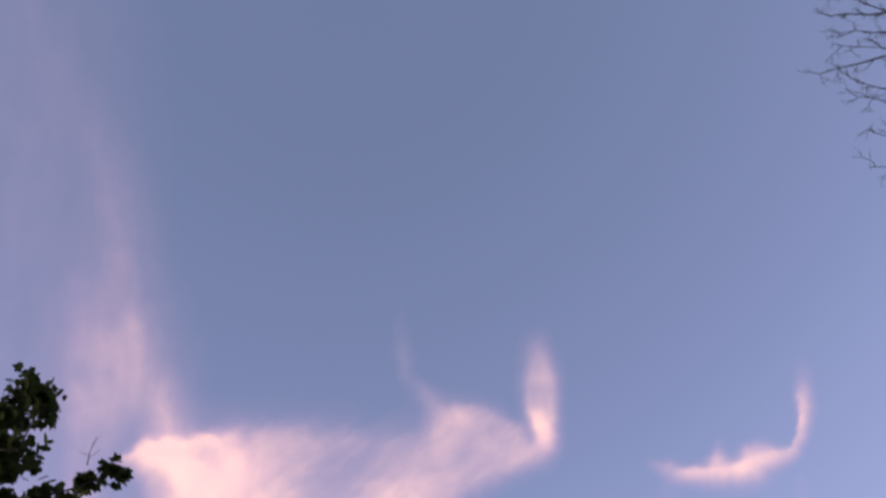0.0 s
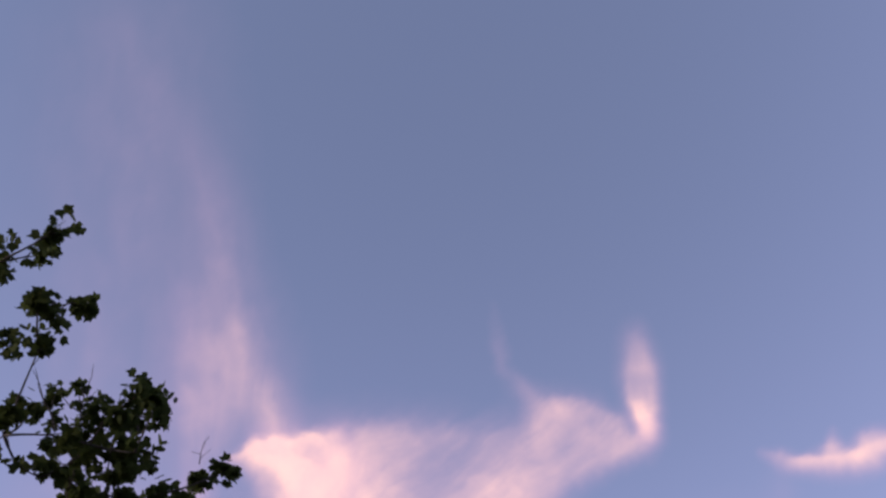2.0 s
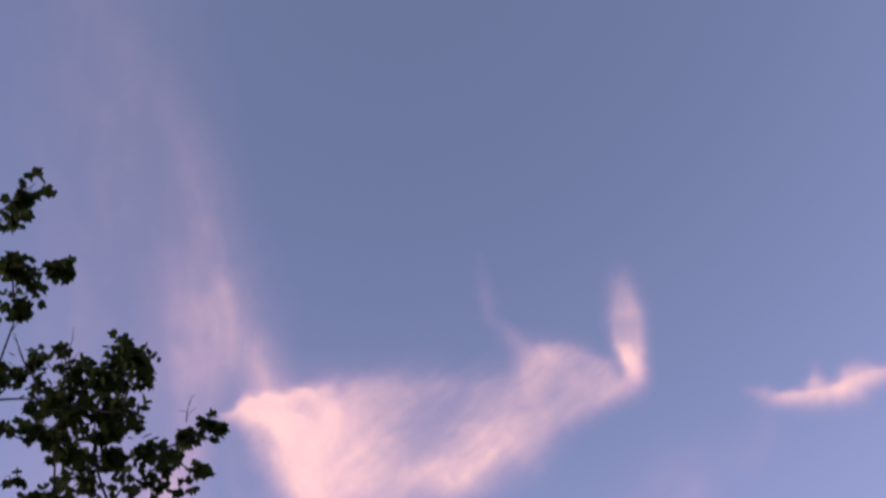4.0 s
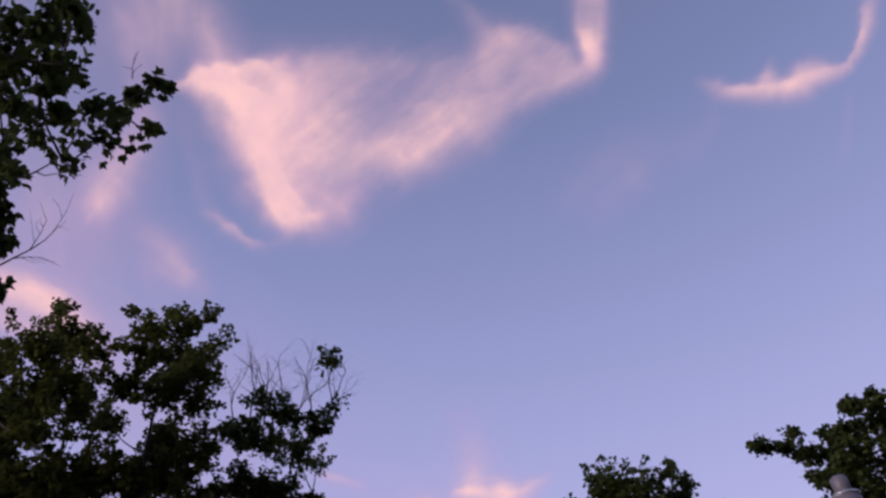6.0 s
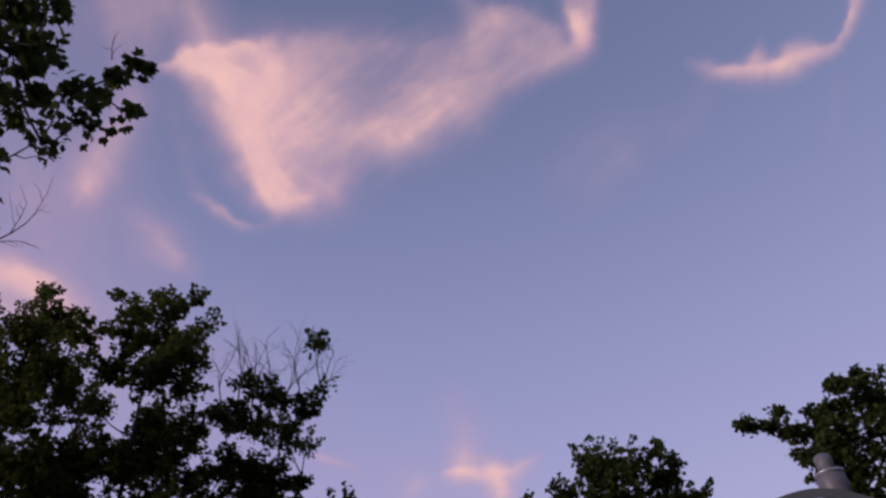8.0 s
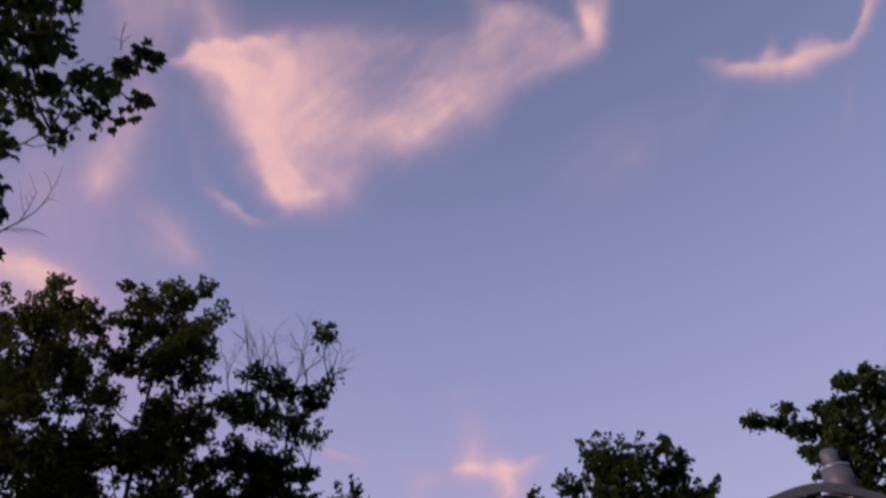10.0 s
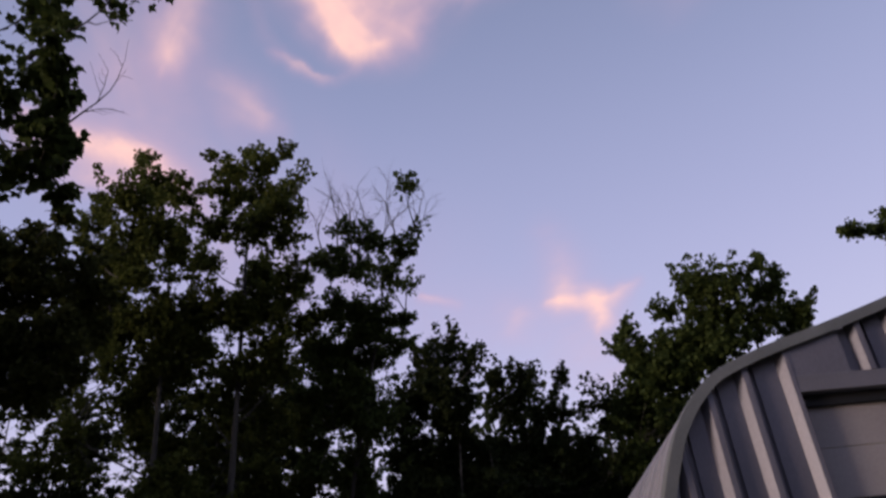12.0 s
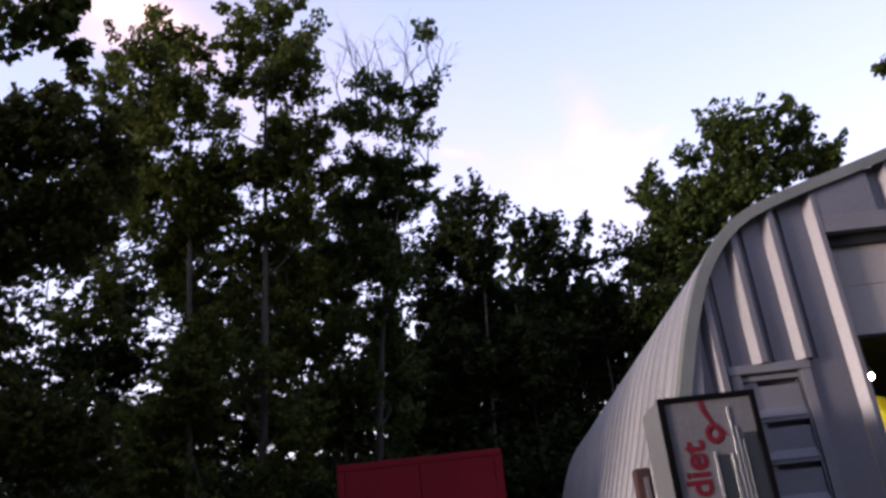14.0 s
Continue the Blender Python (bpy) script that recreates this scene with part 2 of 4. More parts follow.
WISP_RIGHT = [
    [(188,-81,25,0.11), (229,-54,25,0.15), (277,-20,20,0.07)],
    [(311,-20,14,0.08), (331,14,14,0.10)],
    [(492,35,5,0.08), (494,1,6,0.11), (488,-40,8,0.05)]]
LEFT_STREAK = [
    [(-348,5,20,0.26), (-368,-32,23,0.38), (-390,-69,22,0.50), (-410,-96,15,0.66), (-420,-112,7,0.45), (-423,-122,5,0.18)]]
LOW_LEFT = [
    [(-610,-169,22,0.50), (-555,-187,20,0.62), (-506,-204,23,0.74), (-476,-224,26,0.78), (-446,-250,22,0.62), (-423,-277,15,0.35)],
    [(-601,-226,14,0.25), (-544,-235,12,0.38), (-499,-253,10,0.36)],
    [(-348,-135,15,0.18), (-329,-163,18,0.42), (-311,-181,15,0.46), (-291,-195,10,0.25)],
    [(-508,-127,38,0.15), (-390,-142,31,0.12)]]
LOW_CLOUD = [
    [(29,-467,5,0.45), (43,-466,7,0.75), (69,-470,8,0.60), (91,-468,13,0.72), (109,-465,10,0.60), (124,-454,8,0.50), (142,-442,5,0.28)],
    [(91,-476,10,0.66), (97,-497,10,0.66), (90,-513,5,0.40)],
    [(48,-445,16,0.45), (47,-412,18,0.28), (31,-371,18,0.14)],
    [(-142,-440,5,0.45), (-116,-448,5,0.40), (-94,-456,5,0.22)],
    [(-27,-462,14,0.10), (-14,-484,11,0.18), (-23,-504,11,0.14)],
    [(-59,-484,38,0.12), (53,-485,38,0.18), (95,-556,41,0.20)]]
VEIL = [
    [(-498,592,82,0.10), (-477,441,82,0.12), (-463,262,82,0.13), (-456,83,76,0.15), (-450,-82,62,0.20)],
    [(-498,-192,76,0.20), (-415,-274,82,0.24), (-319,-370,89,0.22), (-181,-439,82,0.12)]]
CLOUD_TOP = 1400.0
CLOUD_AXIS = Euler((radians(142.82), radians(3.99), radians(-7.08))).to_matrix()


def lattice_noise(x, y, seed):
    """Smooth value noise on arrays, about 0 to 1."""
    table = np.random.RandomState(seed).rand(256, 256)
    xi, yi = np.floor(x).astype(int), np.floor(y).astype(int)
    u, v = x - xi, y - yi
    u, v = u * u * (3 - 2 * u), v * v * (3 - 2 * v)
    a, b = table[xi % 256, yi % 256], table[(xi + 1) % 256, yi % 256]
    c, d = table[xi % 256, (yi + 1) % 256], table[(xi + 1) % 256, (yi + 1) % 256]
    return (a * (1 - u) + b * u) * (1 - v) + (c * (1 - u) + d * u) * v


def billow(x, y, seed, octaves=5):
    s, k, total = 0.0, 1.0, 0.0
    for o in range(octaves):
        s, total = s + k * lattice_noise(x * 2 ** o + 17 * o, y * 2 ** o + 31 * o, seed + o), total + k
        k *= 0.55
    return s / total


def cloud_material():
    m, n, l, b = material("cloud_vapour")
    n.remove(b)
    at, co, nz = n.new("ShaderNodeAttribute"), n.new("ShaderNodeTexCoord"), n.new("ShaderNodeTexNoise")
    at.attribute_name = "vapour"
    nz.inputs["Scale"].default_value, nz.inputs["Detail"].default_value = 0.02, 6
    l.new(co.outputs["Object"], nz.inputs["Vector"])
    k = n.new("ShaderNodeMath")
    k.operation = "MULTIPLY_ADD"
    k.inputs[1].default_value, k.inputs[2].default_value = 0.36, 0.82
    l.new(nz.outputs["Fac"], k.inputs[0])
    al = n.new("ShaderNodeMath")
    al.operation, al.use_clamp = "MULTIPLY", True
    l.new(k.outputs[0], al.inputs[0])
    l.new(at.outputs["Fac"], al.inputs[1])
    ramp = n.new("ShaderNodeValToRGB")
    # sunlit tones by thickness, emitted by the vapour itself
    ramp.color_ramp.elements[0].color, ramp.color_ramp.elements[1].color = (0.54, 0.335, 0.50, 1), (1.0, 0.60, 0.545, 1)
    ramp.color_ramp.elements[0].position, ramp.color_ramp.elements[1].position = 0.1, 0.85
    l.new(al.outputs[0], ramp.inputs[0])
    em, tr, mx = n.new("ShaderNodeEmission"), n.new("ShaderNodeBsdfTransparent"), n.new("ShaderNodeMixShader")
    l.new(ramp.outputs[0], em.inputs["Color"])
    l.new(al.outputs[0], mx.inputs[0])
    l.new(tr.outputs[0], mx.inputs[1])
    l.new(em.outputs[0], mx.inputs[2])
    l.new(mx.outputs[0], n["Material Output"].inputs["Surface"])
    return m


VAPOUR = cloud_material()


def cloud(label, strokes, seed, ragged=1.0, step=4.0, flow=35.0, hard=0.9, fibre=0.5):
    """A thin sheet of vapour at one height, thick along brush-like strokes (across, up, spread and weight about the
    axis of the cloud field, in thousandths), torn by noise."""
    flat = [q for s in strokes for q in s]
    x0, x1 = min(q[0] - 4.6 * q[2] for q in flat), max(q[0] + 4.6 * q[2] for q in flat)
    y0, y1 = min(q[1] - 4.6 * q[2] for q in flat), max(q[1] + 4.6 * q[2] for q in flat)
    nx, ny = int((x1 - x0) / step) + 2, int((y1 - y0) / step) + 2
    gx, gy = np.meshgrid(np.linspace(x0, x1, nx), np.linspace(y0, y1, ny))
    wx = gx + ragged * (26 * (billow(gx / 60, gy / 60, seed) - 0.5) + 7 * (billow(gx / 16, gy / 16, seed + 9) - 0.5))
    wy = gy + ragged * (26 * (billow(gx / 60, gy / 60, seed + 20) - 0.5) + 7 * (billow(gx / 16, gy / 16, seed + 29) - 0.5))
    dens = np.zeros_like(gx)
    for s in strokes:
        best = np.zeros_like(gx)
        for (ax, ay, aw, ak), (bx, by, bw, bk) in zip(s, s[1:]):
            t = np.clip(((wx - ax) * (bx - ax) + (wy - ay) * (by - ay)) / ((bx - ax) ** 2 + (by - ay) ** 2 + 1e-6), 0, 1)
            d2 = (wx - ax - t * (bx - ax)) ** 2 + (wy - ay - t * (by - ay)) ** 2
            w = aw + t * (bw - aw)
            best = np.maximum(best, (ak + t * (bk - ak)) * np.exp(-(d2 / (2.3 * w * w)) ** hard))
        dens = 1 - (1 - dens) * (1 - np.clip(best, 0, 0.97))
    # fibres drawn out along the wind, and softer billows across them
    ca, sa = math.cos(radians(flow)), math.sin(radians(flow))
    along = gx * ca + gy * sa + 40 * billow(gx / 70, gy / 70, seed + 60)
    across = gy * ca - gx * sa + 44 * billow(gx / 80, gy / 80, seed + 70)
    fine = billow(along / 55, across / 10, seed + 40, 4)
    broad = billow(along / 150, across / 30, seed + 45, 4)
    dens = dens * (1 + fibre * (0.36 * (fine - 0.5) + 1.5 * (broad - 0.5)) * (1.25 - dens)) * (1 + 0.42 * (billow(wx / 34, wy / 34, seed + 50) - 0.5))
    edge = np.minimum.reduce([gx - x0, x1 - gx, gy - y0, y1 - gy]) / 18.0
    dens = np.clip(dens - 0.012, 0, 1) * np.clip(edge, 0, 1)
    way = np.stack([gx / 1000, gy / 1000, -np.ones_like(gx)], -1) @ np.array(CLOUD_AXIS).T
    spots = way * (CLOUD_TOP / way[..., 2:3])
    spots[..., 2] += 25 * dens
    mid = spots.reshape(-1, 3).mean(0)
    spots = (spots - mid).reshape(-1, 3)
    idx = np.arange(nx * ny).reshape(ny, nx)
    quads = np.stack([idx[:-1, :-1], idx[:-1, 1:], idx[1:, 1:], idx[1:, :-1]], -1).reshape(-1, 4)
    flat_d = dens.reshape(-1)
    quads = quads[flat_d[quads].max(1) > 0.004]
    used, inv = np.unique(quads, return_inverse=True)
    me = bpy.data.meshes.new("cloud")
    me.from_pydata(spots[used].tolist(), [], inv.reshape(-1, 4).tolist())
    me.attributes.new("vapour", "FLOAT", "POINT").data.foreach_set("value", flat_d[used].astype(np.float32))
    me.shade_smooth()
    me.materials.append(VAPOUR)
    ob = new("cloud", me)
    ob.location = mid
    ob.visible_shadow = False
    return tagged(ob, label, "cloud", "dusk clouds", "structure")


cloud("bright salmon head of a torn pennant-shaped cloud", HEAD_BODY + HEAD_WISPS, 3, 0.9, 2.5, -55, 0.98, 0.6)
cloud("faint filament hanging beside the pennant cloud", HEAD_FILAMENT, 7, 0.8, 4.0, -70)
cloud("pale pink veil trailing from the pennant cloud", BAND_VEIL + BAND_STREAKS, 13, 0.9, 2.5, 38, 0.95, 0.7)
cloud("pink curled tip of the pennant cloud", CURL, 17, 0.4, 2.0, 88, 0.9, 0.35)
cloud("faint mauve plume rising from the pennant cloud", PLUME, 23, 0.6, 4.0, 102, 0.9, 0.6)
cloud("broad faint mauve veil of high cloud", VEIL, 83, 1.0, 8.0, 100)
cloud("small pink hook-shaped wisp of cloud", HOOK, 33, 0.5, 2.0, 18, 1.05, 0.5)
cloud("barely visible mauve wisps in blue sky", WISP_RIGHT, 43, 1.0, 5.0, 35)
cloud("narrow pink streak of cloud behind maple leaves", LEFT_STREAK, 53, 0.7, 3.0, 62)
cloud("peach cloud bank low behind the trees", LOW_LEFT, 63, 0.8, 4.0, -28, 0.9, 0.7)
cloud("small pink forked cloud low over the woods", LOW_CLOUD, 73, 0.5, 2.5, 20)


# ---- the arched steel building ----
RIDGE_X, FRONT_Y, BACK_Y = 5.65, 8.0, 20.5
HALF_PROFILE = [(0.0, 4.53), (0.35, 4.48), (0.77, 4.345), (1.35, 4.165), (1.89, 4.01), (2.30, 3.87), (2.61, 3.73), (2.87, 3.51),
                (3.07, 3.26), (3.23, 2.96), (3.40, 2.53), (3.58, 1.95), (3.78, 1.30), (3.93, 0.65), (4.02, 0.0)]


def profile():
    """The arch, smoothed, from the left foot over the ridge to the right foot."""
    pts = [Vector((-a, b)) for a, b in reversed(HALF_PROFILE)] + [Vector((a, b)) for a, b in HALF_PROFILE[1:]]
    out = []
    for i in range(len(pts) - 1):
        p0, p1, p2, p3 = pts[max(i - 1, 0)], pts[i], pts[i + 1], pts[min(i + 2, len(pts) - 1)]
        for k in range(4):
            t = k / 4
            out.append(0.5 * ((2 * p1) + (p2 - p0) * t + (2 * p0 - 5 * p1 + 4 * p2 - p3) * t * t + (3 * p1 - p0 - 3 * p2 + p3) * t ** 3))
    return out + [pts[-1]]


ARCH = profile()
ARCH_NORMAL = []
for i in range(len(ARCH)):
    d = (ARCH[min(i + 1, len(ARCH) - 1)] - ARCH[max(i - 1, 0)]).normalized()
    ARCH_NORMAL.append(Vector((-d.y, d.x)))


def arch_height(x):
    """Height of the arch's underside over the floor at x."""
    best = 0.0
    for a, b in zip(ARCH, ARCH[1:]):
        lo, hi = sorted((a.x + RIDGE_X, b.x + RIDGE_X))
        if lo <= x <= hi and hi > lo:
            t = (x - RIDGE_X - a.x) / (b.x - a.x)
            best = max(best, a.y + t * (b.y - a.y))
    return best - 0.07


def arch_sheet(stations, thick=0.012):
    """A shell along the arch: stations are (y, how far out)."""
    v, fa = [], []
    n = len(ARCH)
    for y, out in stations:
        for p, q in zip(ARCH, ARCH_NORMAL):
            v.append((RIDGE_X + p.x + q.x * out, y, p.y + q.y * out))
    for y, out in stations:
        for p, q in zip(ARCH, ARCH_NORMAL):
            v.append((RIDGE_X + p.x + q.x * (out - thick), y, p.y + q.y * (out - thick)))
    m = len(stations)
    for j in range(m - 1):
        for i in range(n - 1):
            a = j * n + i
            fa.append((a, a + 1, a + n + 1, a + n))
            b = m * n + a
            fa.append((b, b + n, b + n + 1, b + 1))
    for i in range(n - 1):
        fa.append((i, m * n + i, m * n + i + 1, i + 1))
        e = (m - 1) * n + i
        fa.append((e, e + 1, m * n + e + 1, m * n + e))
    return v, fa


def ribbed_panel(name, x, z0, parent, width=0.42):
    """One end-wall sheet: a flat pan and one raised rib, cut to the arch above."""
    bm = bmesh.new()
    outline = [(0.0, 0.0), (0.068, -0.09), (0.13, -0.09), (0.172, 0.0), (0.182, 0.035), (0.215, 0.035), (0.225, 0.0), (width, 0.0)]
    steps = []
    for (a, da), (b, db) in zip(outline, outline[1:]):
        k = 3 if b - a > 0.1 else 1
        steps += [(a + (b - a) * i / k, da + (db - da) * i / k) for i in range(k)]
    steps.append(outline[-1])
    front, back = [], []
    for dx, dy in steps:
        h = arch_height(x + dx) - 0.01
        front.append((bm.verts.new((x + dx, FRONT_Y + dy, z0)), bm.verts.new((x + dx, FRONT_Y + dy, max(h, z0 + 0.02)))))
        back.append((bm.verts.new((x + dx, FRONT_Y + dy + 0.008, z0)), bm.verts.new((x + dx, FRONT_Y + dy + 0.008, max(h, z0 + 0.02)))))
    for i in range(len(steps) - 1):
        bm.faces.new((front[i][0], front[i + 1][0], front[i + 1][1], front[i][1]))
        bm.faces.new((back[i][0], back[i][1], back[i + 1][1], back[i + 1][0]))
        bm.faces.new((front[i][1], front[i + 1][1], back[i + 1][1], back[i][1]))
        bm.faces.new((front[i][0], back[i][0], back[i + 1][0], front[i + 1][0]))
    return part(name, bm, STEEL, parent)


def build_hut():
    hut = empty("arched_steel_building", (0, 0, 0), "grey ribbed steel arch building with an open overhead door", "building")
    # corrugated arch shells, one per rib pair
    pitch, y = 0.45, FRONT_Y + 0.02
    while y < BACK_Y - 0.01:
        st = [(y, -0.09), (y + 0.10, -0.09), (y + 0.155, -0.01), (y + 0.325, -0.01), (y + 0.38, -0.09), (y + pitch, -0.09)]
        v, fa = arch_sheet(st)
        raw_part("arch_sheet", v, fa, SHELL, hut, "", False)
        y += pitch
    v, fa = arch_sheet([(FRONT_Y - 0.12, -0.01), (FRONT_Y - 0.11, 0.0), (FRONT_Y + 0.05, 0.0)], 0.03)
    raw_part("arch_lip", v, fa, LIP, hut, "grey folded edge flashing", False)
    v, fa = arch_sheet([(FRONT_Y - 0.135, -0.004), (FRONT_Y - 0.122, -0.004)], 0.115)
    raw_part("arch_band", v, fa, LIP, hut, "", False)
    # flat flanges that widen down the sides
    for side in (-1, 1):
        v, fa = [], []
        for p, q in zip(ARCH, ARCH_NORMAL):
            if p.x * side > 0 and p.y < 3.1:
                w = 0.03 + 0.20 * min(1.0, (3.1 - p.y) / 1.2)
                v += [(RIDGE_X + p.x - q.x * o, FRONT_Y + dy, p.y - q.y * o) for o in (0.03, 0.03 + w) for dy in (-0.112, -0.100)]
        for i in range(len(v) // 4 - 1):
            a = 4 * i
            fa += [(a, a + 2, a + 6, a + 4), (a + 1, a + 5, a + 7, a + 3), (a + 2, a + 3, a + 7, a + 6), (a, a + 4, a + 5, a + 1)]
        raw_part("side_flange", v, fa, STEEL, hut, "", False)
    # end wall
    for x, w in ((1.61, 0.42), (2.03, 0.42), (2.45, 0.415)):
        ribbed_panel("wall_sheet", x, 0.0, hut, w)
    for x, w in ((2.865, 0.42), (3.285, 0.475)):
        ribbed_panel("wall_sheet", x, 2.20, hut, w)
    # third rib beside the overhead door
    bm = bmesh.new()
    for a, b, da, db in ((3.762, 3.835, 0, -0.09), (3.835, 3.885, -0.09, -0.09)):
        q = [bm.verts.new(c) for c in ((a, FRONT_Y + da, 0), (b, FRONT_Y + db, 0), (b, FRONT_Y + db, arch_height(b) - 0.01), (a, FRONT_Y + da, arch_height(a) - 0.01))]
        bm.faces.new(q)
    q = [bm.verts.new(c) for c in ((3.885, FRONT_Y - 0.09, 0), (3.885, FRONT_Y + 0.12, 0), (3.885, FRONT_Y + 0.12, 3.45), (3.885, FRONT_Y - 0.09, 3.45))]
    bm.faces.new(q)
    part("door_jamb", bm, STEEL, hut)
    part("wall_sheet", box(3.39, 3.76, FRONT_Y + 0.0, FRONT_Y + 0.012, 0, 2.20), STEEL, hut)
    bm = bmesh.new()
    q = [bm.verts.new(c) for c in ((3.887, FRONT_Y - 0.08, 3.55), (4.48, FRONT_Y - 0.08, 3.55), (4.48, FRONT_Y - 0.08, arch_height(4.48) - 0.01), (3.887, FRONT_Y - 0.08, arch_height(3.887) - 0.01))]
    bm.faces.new(q)
    e = bmesh.ops.extrude_face_region(bm, geom=bm.faces[:])
    bmesh.ops.translate(bm, verts=[w for w in e["geom"] if isinstance(w, bmesh.types.BMVert)], vec=(0, 0.06, 0))
    part("flat_sheet", bm, STEEL, hut)
    part("wall_sheet", box(4.484, 4.618, FRONT_Y, FRONT_Y + 0.012, 3.63, arch_height(4.484) - 0.01), STEEL, hut)
    part("door_header", box(3.887, 7.33, FRONT_Y - 0.085, FRONT_Y + 0.12, 3.45, 3.63, 0.008), TRIM, hut)
    # black strip that paints in the shade of the gap under the header
    part("head_gap_shade", box(3.887, 7.32, FRONT_Y + 0.02, FRONT_Y + 0.066, 3.33, 3.448), RUBBER_AND_GAP, hut, "black strip for the shaded gap above the overhead door")
    x = 4.62
    while x < 7.0:
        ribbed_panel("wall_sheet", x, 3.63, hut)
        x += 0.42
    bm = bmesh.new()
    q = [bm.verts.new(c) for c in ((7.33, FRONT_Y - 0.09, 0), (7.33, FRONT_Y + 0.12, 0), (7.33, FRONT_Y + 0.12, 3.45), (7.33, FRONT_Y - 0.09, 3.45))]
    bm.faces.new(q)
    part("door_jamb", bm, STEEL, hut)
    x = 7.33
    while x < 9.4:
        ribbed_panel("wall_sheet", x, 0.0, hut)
        x += 0.42
    # back wall
    bm = bmesh.new()
    q = [bm.verts.new((RIDGE_X + p.x, BACK_Y - 0.05, p.y)) for p in ARCH]
    bm.faces.new(q)
    part("back_wall", bm, STEEL, hut)
    # overhead door, rolled most of the way up
    for z in (2.40, 2.905):
        part("door_section", box(3.89, 7.32, FRONT_Y + 0.07, FRONT_Y + 0.11, z, z + 0.5, 0.006), BEIGE, hut, "dull beige overhead door section")
    part("door_seal", box(3.89, 7.32, FRONT_Y + 0.075, FRONT_Y + 0.105, 2.37, 2.40, 0.006), RUBBER_AND_GAP, hut)
    # personnel door
    door = part("door_frame", box(2.62, 2.71, FRONT_Y - 0.05, FRONT_Y + 0.06, 0, 2.11), TRIM, hut, "grey steel personnel door in its frame")
    part("frame_side", box(3.29, 3.38, FRONT_Y - 0.05, FRONT_Y + 0.06, 0, 2.11), TRIM, door)
    part("frame_head", box(2.60, 3.39, FRONT_Y - 0.06, FRONT_Y + 0.06, 2.112, 2.198, 0.006), TRIM, door)
    z_edges = [0.03, 0.11, 0.47, 0.51, 0.865, 0.905, 1.262, 1.302, 1.65, 1.69, 2.045, 2.09]
    bm = bmesh.new()
    add_box(bm, 2.72, 2.735, FRONT_Y - 0.02, FRONT_Y + 0.03, 0.02, 2.09)
    add_box(bm, 3.262, 3.28, FRONT_Y - 0.02, FRONT_Y + 0.03, 0.02, 2.09)
    for a, b in zip(z_edges[::2], z_edges[1::2]):
        add_box(bm, 2.735, 3.262, FRONT_Y - 0.02, FRONT_Y + 0.03, a, b)
    part("door_leaf", bm, DOOR_GREY, door)
    for a, b in zip(z_edges[1::2], z_edges[2::2]):
        bm = bmesh.new()
        section = [(-0.032, a), (0.004, a + 0.085), (0.004, b - 0.055), (0.09, b - 0.055), (0.09, b), (-0.018, b)]
        rows = [[bm.verts.new((x, FRONT_Y + y, z)) for y, z in section] for x in (2.735, 3.262)]
        for k in range(len(section) - 1):
            bm.faces.new((rows[0][k], rows[1][k], rows[1][k + 1], rows[0][k + 1]))
        for row in rows:
            bm.faces.new(row)
        part("door_panel", bm, DOOR_GREY, door)
    return hut


build_hut()


def build_flue():
    f = empty("roof_flue", (6.50, 8.75, 4.36), "grey metal roof flue with a wide cap above the ridge", "chimney")
    tube("pipe", [(0, 0, 0), (0, 0, 0.45)], [0.13, 0.13], TRIM, f, 16)
    tube("drum", [(0, 0, 0.42), (0, 0, 0.46), (0, 0, 0.74), (0, 0, 0.78)], [0.12, 0.18, 0.18, 0.15], TRIM, f, 18)
    tube("ring", [(0, 0, 0.775), (0, 0, 0.80)], [0.185, 0.185], CHROME, f, 18, "bright metal ring")
    tube("spout", [(0, 0, 0.80), (0, 0, 1.02), (0, 0, 1.05)], [0.11, 0.11, 0.09], TRIM, f, 14)


build_flue()


